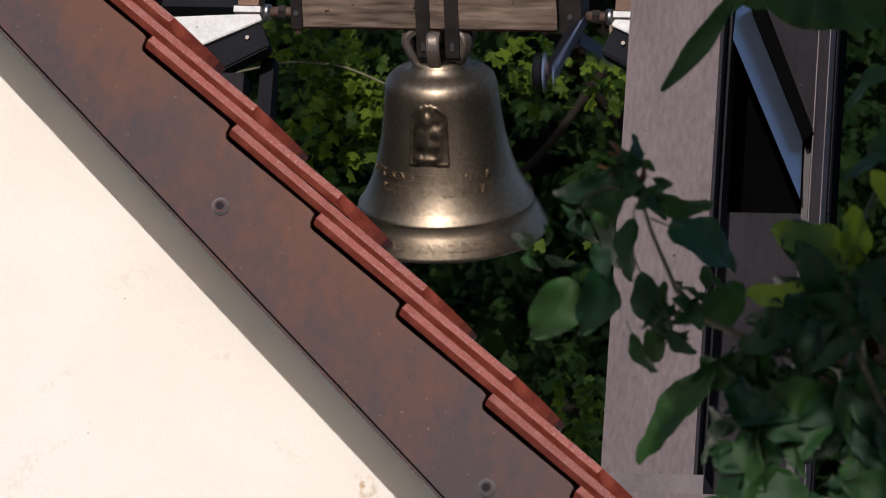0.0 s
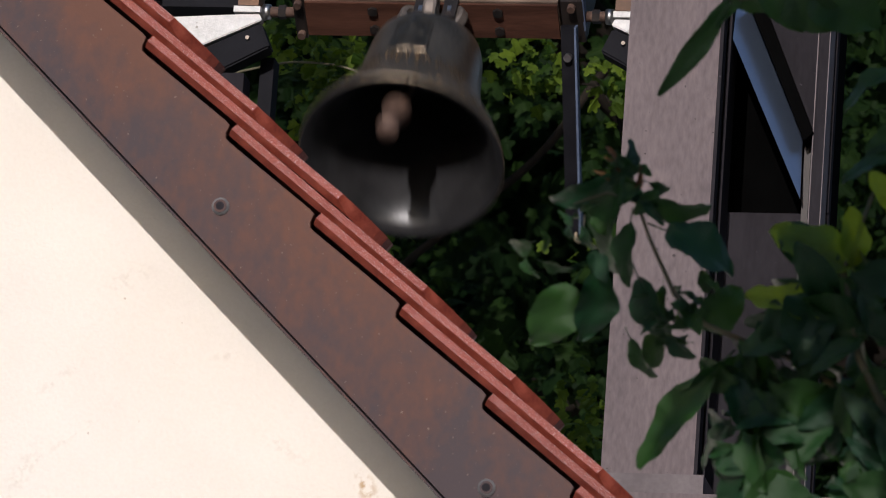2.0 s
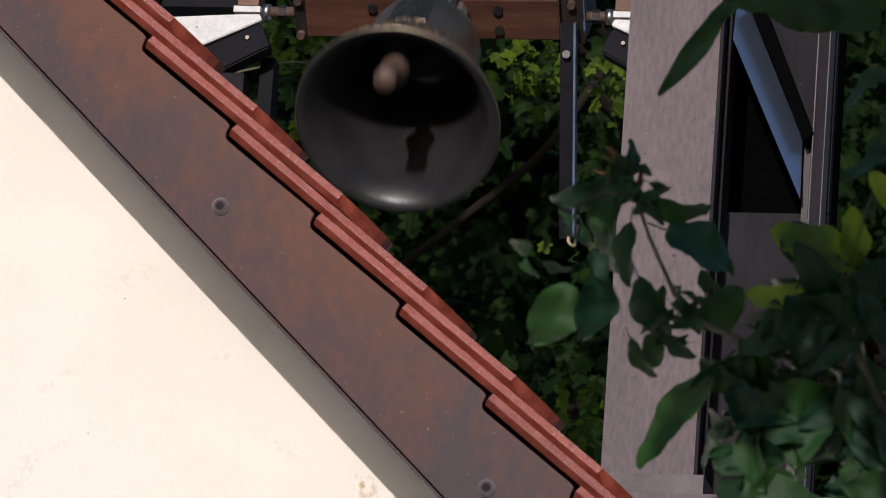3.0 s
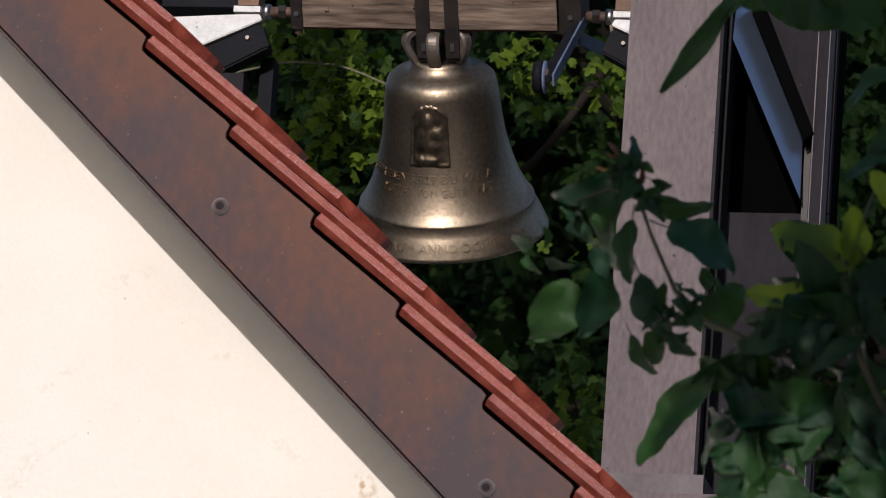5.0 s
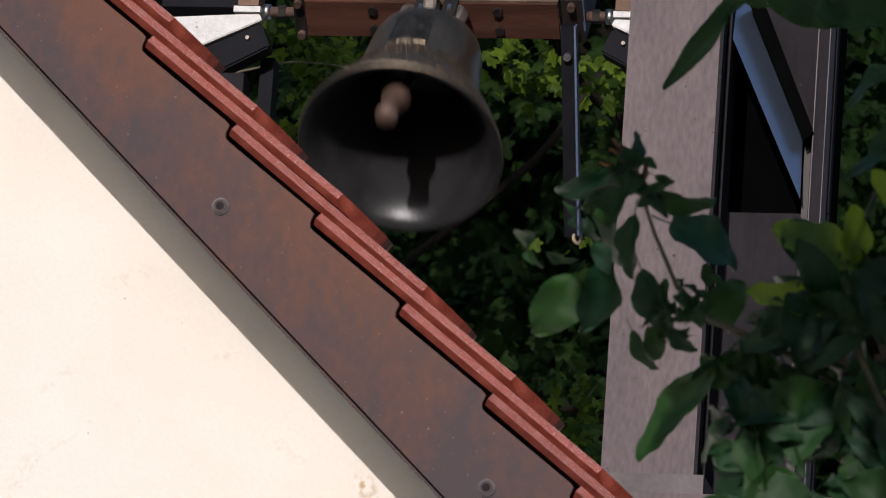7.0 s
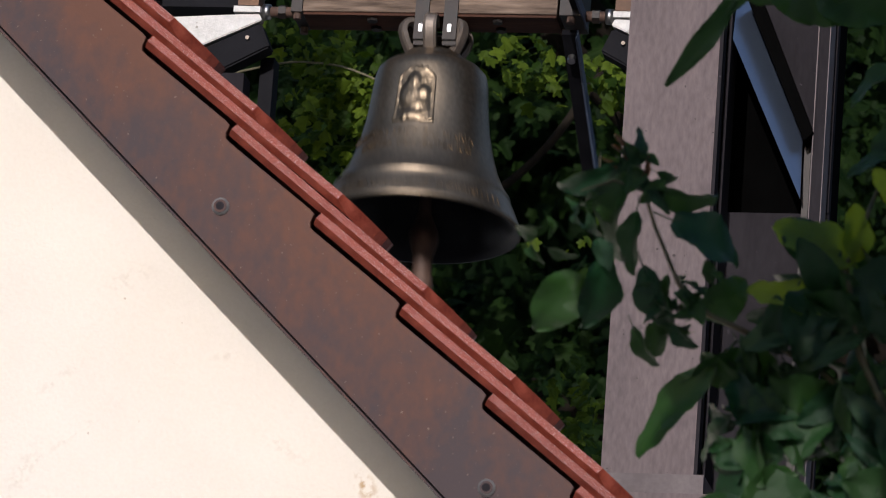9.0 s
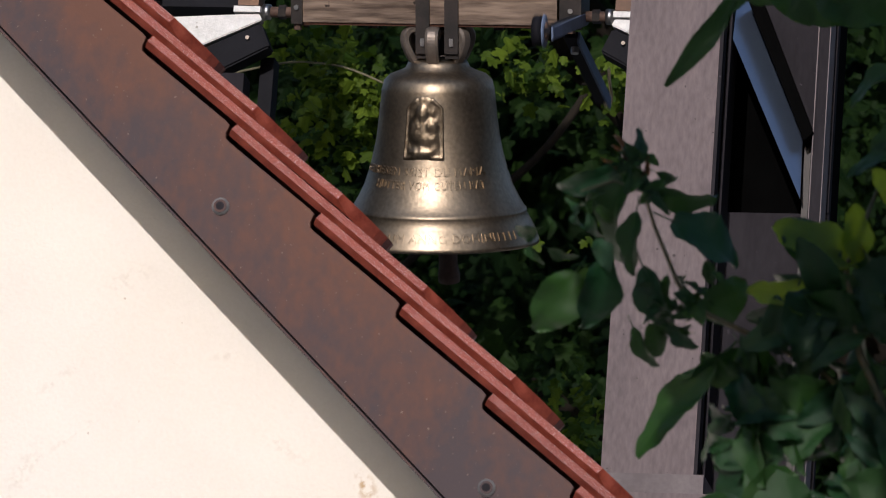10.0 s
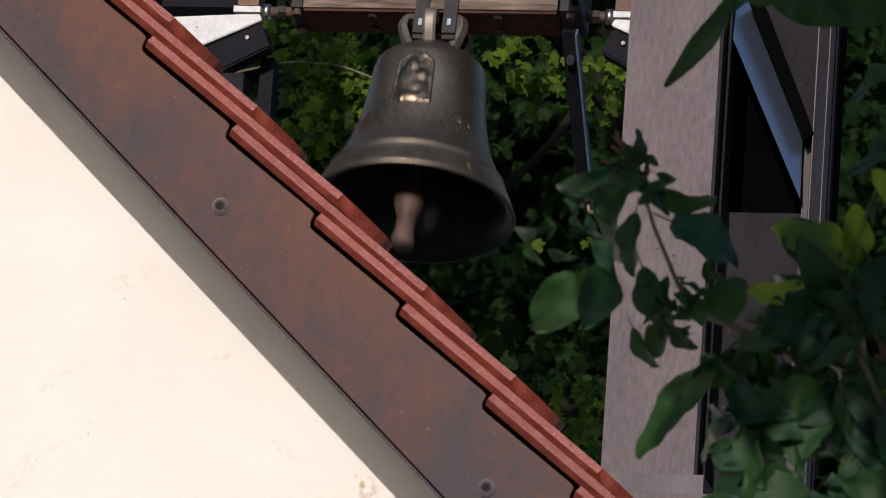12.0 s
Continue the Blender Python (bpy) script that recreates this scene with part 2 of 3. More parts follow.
            f = [a[0], b[k], b[j]] if len(a) == 1 else [a[k], b[0], a[j]] if len(b) == 1 else [a[k], b[k], b[j], a[j]]
            out.faces.new(f)
    bmesh.ops.recalc_face_normals(out, faces=out.faces)
    return out


def smooth_line(points, n):
    """Catmull-Rom through 2D or 3D points, n steps a span."""
    p = [Vector(q) for q in points]
    p = [2 * p[0] - p[1]] + p + [2 * p[-1] - p[-2]]
    res = []
    for i in range(1, len(p) - 2):
        for k in range(n):
            t = k / n
            res.append(0.5 * (2 * p[i] + (p[i + 1] - p[i - 1]) * t + (2 * p[i - 1] - 5 * p[i] + 4 * p[i + 1] - p[i + 2]) * t * t + (3 * p[i] - p[i - 1] - 3 * p[i + 1] + p[i + 2]) * t ** 3))
    return res + [p[-2]]


# ------------------------------------------------------------ ground and surroundings
def build_ground():
    bm = bmesh.new()
    n, half = 60, 600.0
    grid = [[bm.verts.new(((i / n * 2 - 1) ** 3 * half, (j / n * 2 - 1) ** 3 * half, 0)) for j in range(n + 1)] for i in range(n + 1)]
    for i in range(n):
        for j in range(n):
            bm.faces.new((grid[i][j], grid[i + 1][j], grid[i + 1][j + 1], grid[i][j + 1]))
    tagged(part("ground", bm, M_GRAVEL), "assumed gravel ground out of view, pale to bounce light up", "ground", kind="structure")


build_ground()

# ------------------------------------------------------------ chapel: gable wall, roof, copper verge, tiles
PITCH = radians(44.2)
DOWN, OUT = Vector((math.cos(PITCH), -math.sin(PITCH))), Vector((math.sin(PITCH), math.cos(PITCH)))
TILE_0 = Vector((-0.0045, 4.1565))          # upper end of one verge tile, in x and z
VERGE_Y, WALL_Y, BACK_Y = -1.900, -1.698, -0.75
RIDGE_S, EAVES_S = -1.35, 1.20              # along the slope from TILE_0


def slope(s, h):
    p = TILE_0 + DOWN * s + OUT * h
    return (p.x, p.y)


def build_chapel():
    ridge = Vector(slope(RIDGE_S, -0.03))
    eaves = Vector(slope(EAVES_S, -0.03))
    mirror = lambda p: (2 * ridge.x - p[0], p[1])
    w = Vector(slope(EAVES_S - 0.25, -0.06))
    peak = (ridge.x, ridge.y - 0.05)
    wall = part("wall_gable", prism([(w.x, 0), (w.x, w.y), peak, mirror(w), mirror((w.x, 0))], WALL_Y, BACK_Y - 0.06), M_RENDER)
    tagged(wall, "smooth cream rendered gable wall in full sun", "wall", kind="structure")
    lo, hi = slope(EAVES_S, -0.075), (ridge.x, ridge.y - 0.06)
    for name, side in (("roof_slope_near", lambda p: p), ("roof_slope_far", mirror)):
        body = part(name, prism([side(eaves), side(tuple(ridge)), side(hi), side(lo)], VERGE_Y + 0.012, BACK_Y), M_OAK)
        tagged(body, "steep chapel roof with red clay plain tiles and copper verge", "roof", kind="structure")
        if side is not mirror:
            roof = body
    # copper verge board, stepped below the tiles, with a folded drip edge
    a, b = -1.30, EAVES_S
    teeth = []
    for k in range(-7, 8):
        s = k * 0.1667
        teeth += [slope(s - 0.006, -0.001), slope(s - 0.001, -0.0058), slope(s + 0.007, -0.0058), slope(s + 0.148, 0.0102), slope(s + 0.156, 0.0098)]
    teeth = [p for p in teeth if p[0] < slope(b, 0)[0]] + [slope(b, 0.0)]
    a = -7 * 0.1667 - 0.003
    verge = part("verge_flashing", prism(teeth + [slope(b, -0.1168), slope(a, -0.1168)], VERGE_Y, VERGE_Y + 0.010), M_COPPER, roof, "brown weathered copper verge flashing")
    # dark strip at the back of the groove stands in for its shadow
    part("groove_shade", prism([slope(a, -0.1150), slope(b, -0.1150), slope(b, -0.1220), slope(a, -0.1220)], VERGE_Y + 0.0102, VERGE_Y + 0.0122), M_CLAD_DARK, verge)
    part("drip_fold", prism([slope(a, -0.1195), slope(b, -0.1195), slope(b, -0.1225), slope(a, -0.1225)], VERGE_Y - 0.001, VERGE_Y + 0.010, 0.0008), M_COPPER, verge)
    part("soffit", prism([slope(a, -0.108), slope(b, -0.108), slope(b, -0.114), slope(a, -0.114)], VERGE_Y + 0.0125, WALL_Y - 0.002), M_RENDER, roof, "rendered soffit")
    for k in (-1, 0, 1):
        x, z = slope(0.2300 + 0.517 * k, -0.0705)
        screw = part("screw", rod((x, VERGE_Y - 0.0035, z), (x, VERGE_Y + 0.001, z), 0.0115, n=24, bevel=0.001), M_WASHER, verge, "sealing washer screw", True)
        part("rubber_seal", rod((x, VERGE_Y - 0.0045, z), (x, VERGE_Y - 0.0030, z), 0.0085, n=20), M_COPPER, screw)
        part("screw_head", lathe_at((x, VERGE_Y - 0.005, z), 0.0055), M_CLAD_DARK, screw)
    return roof


def lathe_at(p, r):
    """A small domed screw head that faces the front, with a socket."""
    bm = lathe([(0, -0.001), (r * 0.4, -0.001), (r * 0.45, -0.003), (r * 0.8, -0.0028), (r, 0.0), (0, 0.0)], 16)
    bmesh.ops.transform(bm, matrix=Matrix.Translation(p) @ Matrix.Rotation(-math.pi / 2, 4, "X") @ Matrix.Scale(-1, 4, (0, 0, 1)), verts=bm.verts)
    bmesh.ops.recalc_face_normals(bm, faces=bm.faces)
    return bm


def build_tiles(roof):
    """Plain tiles in double lap with a segmental lower end: 180 x 400 mm, 167 mm gauge."""
    width, length, thick, gauge = 0.178, 0.402, 0.0172, 0.1667
    bm = bmesh.new()
    rim = [(0, 0.0), (0, width)] + [(0.337 + 0.065 * math.sin(math.pi * k / 10), width * (1 - k / 10)) for k in range(11)]
    # a moulded edge: the flank slopes in above and below its arris
    ring = []
    for z, inset in ((0.0, 0.0095), (0.0075, 0.0), (thick, 0.0030)):
        ring.append([bm.verts.new((s, min(max(d, inset), width - inset), z)) for s, d in rim])
    bm.faces.new(ring[2]), bm.faces.new(list(reversed(ring[0])))
    for lo, up in zip(ring, ring[1:]):
        for i in range(len(rim)):
            j = (i + 1) % len(rim)
            bm.faces.new((up[j], up[i], lo[i], lo[j]))
    bmesh.ops.recalc_face_normals(bm, faces=bm.faces)
    me = bpy.data.meshes.new("tile")
    bm.to_mesh(me)
    bm.free()
    me.materials.append(M_TILE)
    me.materials.append(M_TILE_EDGE)
    for k, f in enumerate(me.polygons):           # sunlit tone painted on top and on the upper flank, smooth darker red elsewhere
        f.material_index = 0 if k in (0, 2 + len(rim) + 1, 2 + len(rim) + 12) else 1
    rnd = random.Random(4)
    lift = radians(6.0)
    for course in range(-8, 6):
        for col in range(6):
            x, z = slope(course * gauge, 0.0)
            ob = new("tile", me)
            # local x runs down the slope, local y inwards along the verge
            down = (DOWN * math.cos(lift) + OUT * math.sin(lift))
            ax, az = Vector((down.x, 0, down.y)), Vector((-down.y, 0, down.x))
            m = Matrix((ax, Vector((0, 1, 0)), az)).transposed().to_4x4()
            y = VERGE_Y - 0.013 + col * 0.181 + (0.0905 if course % 2 and col else 0) + rnd.uniform(-0.002, 0.002)
            ob.matrix_basis = Matrix.Translation((x, y, z)) @ m @ pose(0, 0, 0, 0, rnd.uniform(-0.25, 0.25), rnd.uniform(-0.3, 0.3))
            ob.parent = roof


# ------------------------------------------------------------ bell tower frame
AXIS_Z = 4.80


def build_tower():
    tower = tagged(new("bell_tower"), "metal-clad open bell frame standing beside the chapel roof", "bell tower")
    base = part("base", box(-0.66, 0.70, -0.22, 0.34, 0.0, 3.985, 0.004), M_CLAD, tower, "bronze grey sheet-clad base")
    part("base_cap", box(0.320, 0.4915, -0.166, 0.06, 3.9855, 4.0275, 0.004), M_CAP, tower, "lighter folded sheet cap")
    for x0, x1, name in ((0.331, 0.474, "post"), (-0.60, -0.455, "post")):
        post = part(name, box(x0, x1, -0.150, 0.010, 3.99, 5.75, 0.0025), M_CLAD, tower, "bronze grey sheet-metal clad post")
        part("edge_trim", box(x1 - 0.0005, x1 + 0.005, -0.1515, -0.120, 4.03, 5.75, 0.001), M_CLAD_DARK, post)
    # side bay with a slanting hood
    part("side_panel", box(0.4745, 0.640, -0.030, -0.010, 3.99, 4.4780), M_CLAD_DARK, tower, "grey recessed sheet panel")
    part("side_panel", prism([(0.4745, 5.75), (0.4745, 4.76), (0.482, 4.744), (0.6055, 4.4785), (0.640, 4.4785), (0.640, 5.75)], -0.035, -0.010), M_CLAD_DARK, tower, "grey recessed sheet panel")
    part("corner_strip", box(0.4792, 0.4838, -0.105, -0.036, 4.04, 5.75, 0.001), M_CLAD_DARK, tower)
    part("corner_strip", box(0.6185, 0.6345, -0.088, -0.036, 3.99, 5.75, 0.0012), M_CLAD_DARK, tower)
    part("corner_seam", box(0.6165, 0.6183, -0.092, -0.036, 3.99, 5.75, 0.0005), M_CAP, tower)
    part("corner_seam", box(0.6347, 0.6362, -0.092, -0.036, 3.99, 5.75, 0.0005), M_CAP, tower)
    part("corner_strip", box(0.6010, 0.6110, -0.058, -0.036, 3.99, 4.598, 0.001), M_IRON, tower, "brown painted strip")
    # sheets box in the opening, coloured as dark as its shade
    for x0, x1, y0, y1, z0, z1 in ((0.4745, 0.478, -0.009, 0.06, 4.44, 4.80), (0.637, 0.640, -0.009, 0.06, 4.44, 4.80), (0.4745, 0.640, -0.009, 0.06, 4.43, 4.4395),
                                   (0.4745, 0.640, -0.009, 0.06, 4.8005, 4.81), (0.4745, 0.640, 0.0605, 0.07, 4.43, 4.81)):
        part("cavity_sheet", box(x0, x1, y0, y1, z0, z1), M_BLACK, tower)
    rise = lambda x, z: -0.092 + 0.60 * ((x - 0.481) * 0.903 + (z - 4.737) * 0.430)
    pts = [(0.4822, 4.7434), (0.6027, 4.4845), (0.5978, 4.5949), (0.5014, 4.8089), (0.4793, 4.8085)]
    hood = part("hood", slanted(pts, [rise(*p) for p in pts], 0.004), M_HOOD, tower, "slanting hood sheet, reflected sky blue put into its colour")
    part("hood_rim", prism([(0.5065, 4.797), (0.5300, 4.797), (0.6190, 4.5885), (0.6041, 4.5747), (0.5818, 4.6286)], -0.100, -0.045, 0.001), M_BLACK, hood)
    # bearings: a galvanised gusset, a slanting strut below it, and the bearing block
    for side in (-1, 1):
        g = part("gusset", prism([(side * 0.285, AXIS_Z - 0.006), (side * 0.43, AXIS_Z - 0.014), (side * 0.43, AXIS_Z - 0.086), (side * 0.279, AXIS_Z - 0.017)], -0.012, 0.010, 0.0015), M_GALV, tower, "pale galvanised steel gusset plate")
        part("flange", box(min(side * 0.282, side * 0.325), max(side * 0.282, side * 0.325), -0.018, 0.03, AXIS_Z - 0.0055, AXIS_Z + 0.004, 0.001), M_GALV, g)
        part("bearing_block", box(min(side * 0.285, side * 0.318), max(side * 0.285, side * 0.318), -0.02, 0.025, AXIS_Z + 0.0045, AXIS_Z + 0.035, 0.004), M_BRASS, tower, "brown bearing block")
        part("collar", rod((side * 0.268, 0, AXIS_Z), (side * 0.281, 0, AXIS_Z), 0.0125, n=24, bevel=0.001), M_STEEL, tower, "bright steel collar", True)
        strut = part("strut", prism([(side * 0.281, AXIS_Z - 0.021), (side * 0.264, AXIS_Z - 0.060), (side * 0.43, AXIS_Z - 0.150), (side * 0.43, AXIS_Z - 0.092)], -0.010, 0.030, 0.003), M_BAR, tower, "black steel strut")
        for s, z in ((0.300, -0.047),):
            part("bolt", rod((side * s, -0.016, AXIS_Z + z), (side * s, 0.0, AXIS_Z + z), 0.0035, n=6), M_CANON, strut)
        part("head_beam", box(min(side * 0.300, side * 0.46), max(side * 0.300, side * 0.46), -0.005, 0.06, AXIS_Z + 0.0045 + 0.001, AXIS_Z + 0.05, 0.002), M_BAR, tower)
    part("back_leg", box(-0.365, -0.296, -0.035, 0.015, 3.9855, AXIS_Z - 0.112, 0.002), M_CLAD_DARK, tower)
    part("back_leg", box(-0.290, -0.268, 0.05, 0.09, 3.9855, AXIS_Z - 0.06, 0.002), M_BAR, tower)
    part("top_beam", box(-0.60, 0.474, -0.12, 0.0, 5.752, 5.86, 0.004), M_CLAD, tower)
    return tower


def slanted(outline, ys, t):
    """A bent plate over an outline in x and z with its own depth at each corner."""
    bm = bmesh.new()
    a = [bm.verts.new((x, y, z)) for (x, z), y in zip(outline, ys)]
    b = [bm.verts.new((x, y + t, z)) for (x, z), y in zip(outline, ys)]
    bm.faces.new(a), bm.faces.new(list(reversed(b)))
    for i in range(len(a)):
        j = (i + 1) % len(a)
        bm.faces.new((a[j], a[i], b[i], b[j]))
    bmesh.ops.recalc_face_normals(bm, faces=bm.faces)
    return bm


# ------------------------------------------------------------ the bell on its yoke
U = 0.000889                                 # the bell's unit: its mouth is 360 units across
OUTER = [(0, 78), (44, 78), (50, 80), (54, 86), (57, 94), (70, 100), (86, 106), (96, 116), (100, 132), (103, 160), (106, 190), (110, 220),
         (116, 248), (123, 275), (132, 302), (144, 326), (153, 341), (156.5, 344), (157, 348), (156, 351), (165, 366), (172, 382), (178, 397), (180, 402), (178, 405)]
INNER = [(174, 405), (160, 392), (146, 372), (134, 345), (121, 310), (108, 270), (100, 230), (94, 180), (91, 135), (84, 116), (60, 108), (0, 106)]


def bell_radius(z):
    """Outer radius in metres at a depth z (metres, downwards) below the axis."""
    d = z / U
    for (r0, z0), (r1, z1) in zip(OUTER[3:], OUTER[4:]):
        if z0 <= d <= z1 and z1 > z0:
            return (r0 + (r1 - r0) * (d - z0) / (z1 - z0)) * U
    return OUTER[-2][0] * U


def wrap(me_or_bm, azimuth, depth, proud):
    """Bend flat relief (x along, y up, z out) round the bell's flank."""
    for v in me_or_bm.verts:
        z = depth - v.co.y
        r = bell_radius(z) + proud + v.co.z
        a = radians(azimuth) + v.co.x / bell_radius(depth)
        v.co = (r * math.sin(a), -r * math.cos(a), -z)


def lettering(words, width, height, azimuth, depth):
    cu = bpy.data.curves.new("letters", "FONT")
    cu.body, cu.align_x, cu.size, cu.extrude, cu.resolution_u, cu.space_character = words, "CENTER", 1.0, 0.0, 2, 1.12
    ob = new("letters", cu)
    me = bpy.data.meshes.new_from_object(ob.evaluated_get(bpy.context.evaluated_depsgraph_get()))
    bpy.data.objects.remove(ob)
    bpy.data.curves.remove(cu)
    bm = bmesh.new()
    bm.from_mesh(me)
    bpy.data.meshes.remove(me)
    ext = bmesh.ops.extrude_face_region(bm, geom=list(bm.faces))
    for v in ext["geom"]:
        if isinstance(v, bmesh.types.BMVert):
            v.co.z += 1.0
    xs = [v.co.x for v in bm.verts]
    k = width / (max(xs) - min(xs))
    for v in bm.verts:
        v.co = Vector((v.co.x * k, v.co.y * height / 0.70, v.co.z * 0.0028 - 0.0006))
    bmesh.ops.recalc_face_normals(bm, faces=bm.faces)
    wrap(bm, azimuth, depth, 0.0)
    return bm


def build_bell():
    bell = tagged(new("church_bell"), "swinging bronze church bell on a weathered oak yoke", "bell")
    P = [(r * U, -z * U) for r, z in OUTER + INNER]
    body = part("bell_body", lathe(P, 96), M_BRONZE, bell, "cast bronze bell body with a dull golden sheen", True)
    # lip and inside get a much darker colour than the flank
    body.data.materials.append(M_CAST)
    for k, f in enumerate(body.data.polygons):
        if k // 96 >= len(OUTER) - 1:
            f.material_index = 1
    # arched relief plaque with plain rounded forms
    bm = bmesh.new()
    n, hw, hh = 16, 36 * U, 58 * U

    def arch(x):
        return hh - 24 * U * abs(x / hw) ** 2.2
    cells = {}
    for i in range(n * 2 + 1):
        for j in range(25):
            x = (i / n - 1) * hw
            y = -hh + (arch(x) + hh) * j / 24
            edge = min(1.0, min(hw - abs(x), y + hh, arch(x) - y) / (5 * U))
            rim = 1.0 if 0 < edge < 0.95 else 0.0
            h = 0.0032 * min(1, edge * 4) + 0.0016 * rim
            for cx, cy, rx, ry, top in ((-4, 25, 12, 15, 7), (-10, -2, 19, 26, 6), (13, 3, 13, 14, 6.5), (6, -20, 22, 15, 5.5), (-4, -42, 24, 9, 6), (18, -34, 10, 12, 4)):
                q = 1 - ((x / U - cx) / rx) ** 2 - ((y / U - cy) / ry) ** 2
                if q > 0:
                    h = max(h, 0.0026 + 0.75 * top * U * math.sqrt(q))
            if edge > 0.9:
                h += 0.0011 * noise.noise(Vector((x, y, 0.3)) * 190)
            cells[i, j] = bm.verts.new((x, y, h - 0.002))
    for i in range(n * 2):
        for j in range(24):
            bm.faces.new((cells[i, j], cells[i + 1, j], cells[i + 1, j + 1], cells[i, j + 1]))
    edge = [e for e in bm.edges if e.is_boundary]
    ext = bmesh.ops.extrude_edge_only(bm, edges=edge)
    for v in ext["geom"]:
        if isinstance(v, bmesh.types.BMVert):
            v.co.z = -0.004
    wrap(bm, -3, 191 * U, 0.0)
    bmesh.ops.recalc_face_normals(bm, faces=bm.faces)
    part("plaque", bm, M_RELIEF, body, "arched cast relief plaque", True)
    part("inscription", lettering("GEPRIESEN SEIST DU MARIA", 0.236, 0.0125, -9, 274 * U), M_BRONZE, body, "raised bronze letters")
    part("inscription", lettering("MUTTER VOM GUTEN RAT", 0.196, 0.0125, 2, 297 * U), M_BRONZE, body, "raised bronze letters")
    part("inscription", lettering("BAUM ANNO DOMINI", 0.205, 0.0125, 8, 386 * U), M_BRONZE, body, "raised bronze letters")
    for a in (-53, -48.5, -44, -39.5, -35, 50, 54.5, 59, 63.5):
        bar = box(-0.0035, 0.0035, -0.0005, 0.012, -0.001, 0.0016)
        wrap(bar, a, 386 * U, 0.0)
        part("raised_bar", bar, M_BRONZE, body)
    # canons: bent straps from the crown up to the yoke
    for k in range(6):
        a = radians(60 * k)
        c, s = math.sin(a), -math.cos(a)
        line = smooth_line([(c * r * U, s * r * U, -z * U) for r, z in ((42, 86), (54, 66), (62, 44), (58, 29), (44, 24), (30, 36))], 4)
        bm = bmesh.new()
        tang = Vector((math.cos(a), math.sin(a), 0))
        rows = []
        for i, p in enumerate(line):
            d = (line[min(i + 1, len(line) - 1)] - line[max(i - 1, 0)]).normalized()
            nrm = d.cross(tang)
            rows.append([bm.verts.new(p + tang * (u * 11.5 * U) + nrm * (w * 6.5 * U)) for u, w in ((-1, -0.6), (-0.6, -1), (0.6, -1), (1, -0.6), (1, 0.6), (0.6, 1), (-0.6, 1), (-1, 0.6))])
        for p, q in zip(rows, rows[1:]):
            for i in range(8):
                bm.faces.new((p[i], p[(i + 1) % 8], q[(i + 1) % 8], q[i]))
        bm.faces.new(rows[0]), bm.faces.new(rows[-1])
        bmesh.ops.recalc_face_normals(bm, faces=bm.faces)
        part("canon", bm, M_CANON, bell)
    # yoke
    yoke = part("yoke", box(-0.2095, 0.196, -0.036, 0.036, -0.0115, 0.095, 0.003), M_OAK, bell, "weathered grey-brown oak yoke beam")
    # thin board turns the yoke's underside a darker red-brown
    part("under_board", box(-0.2085, 0.195, -0.0325, 0.0325, -0.0160, -0.0117, 0.001), M_UNDER, yoke, "red-brown board below the yoke")
    for x in (-0.0172, 0.0287):
        for y in (-0.0415, 0.0365):
            st = part("strap", box(x - 0.0108, x + 0.0108, y, y + 0.005, -0.058, 0.10, 0.0012), M_IRON, yoke, "dark iron strap")
            part("slot_bolt", box(x - 0.003, x + 0.003, y - 0.003, y + 0.006, -0.046, -0.034, 0.001), M_STEEL, st)
        part("strap_foot", box(x - 0.0108, x + 0.0108, -0.036, 0.036, -0.066, -0.0585, 0.001), M_IRON, yoke)
    for x in (-0.100, 0.100):
        for y in (-0.018, 0.018):
            part("bolt_head", rod((x, y, -0.021), (x, y, -0.011), 0.0085, n=6), M_IRON, yoke)
    for x0, x1 in ((-0.2275, -0.2100), (0.2005, 0.2350)):
        cap = part("end_plate", box(x0, x1, -0.040, 0.040, -0.014, 0.10, 0.002), M_IRON, yoke, "dark iron end plate")
        for y in (-0.030, 0.030):
            part("bolt", rod(((x0 + x1) / 2, y, -0.024), ((x0 + x1) / 2, y, -0.012), 0.0065, n=8), M_RUST, cap)
        part("bolt", rod(((x0 + x1) / 2, -0.043, 0.012), ((x0 + x1) / 2, -0.039, 0.012), 0.004, n=8), M_STEEL, cap)
    for x0, x1 in ((-0.270, -0.2280), (0.2355, 0.270)):
        part("axle", rod((x0, 0, 0), (x1, 0, 0), 0.0085, n=20), M_RUST, bell, "rusty steel axle stub", True)
        part("axle_nut", rod((x0 * 0.5 + x1 * 0.5 - 0.006, 0, 0), (x0 * 0.5 + x1 * 0.5 + 0.006, 0, 0), 0.0115, n=6), M_IRON, bell)
    # rope lever behind and weight arm in front, both on the yoke's end
    def arm_pose(angle):
        return Matrix.Translation((0, 0, -0.030)) @ pose(0, 0, 0, angle)

    lever = part("lever", box(0.201, 0.223, -0.005, 0.005, -0.335, 0.004, 0.003), M_BAR, bell, "black steel rope lever")
    lever.matrix_basis = arm_pose(66)
    part("lever_flange", box(0.2235, 0.2268, -0.015, 0.005, -0.330, 0.004, 0.0006), M_EDGE, lever, "edge flange, sky sheen put into its blue-grey colour")
    part("bolt", rod((0.2120, -0.015, -0.045), (0.2120, 0.015, -0.045), 0.0065, n=10), M_STEEL, lever)
    ring = smooth_line([(0.212 + 0.005, 0.0, -0.325), (0.216, -0.006, -0.338), (0.222, -0.002, -0.346), (0.224, 0.010, -0.344), (0.222, 0.030, -0.330), (0.221, 0.05, -0.318)], 4)
    part("hook", tube(ring, 0.0026, 6), M_ROPE, lever, "pale rope end", True)
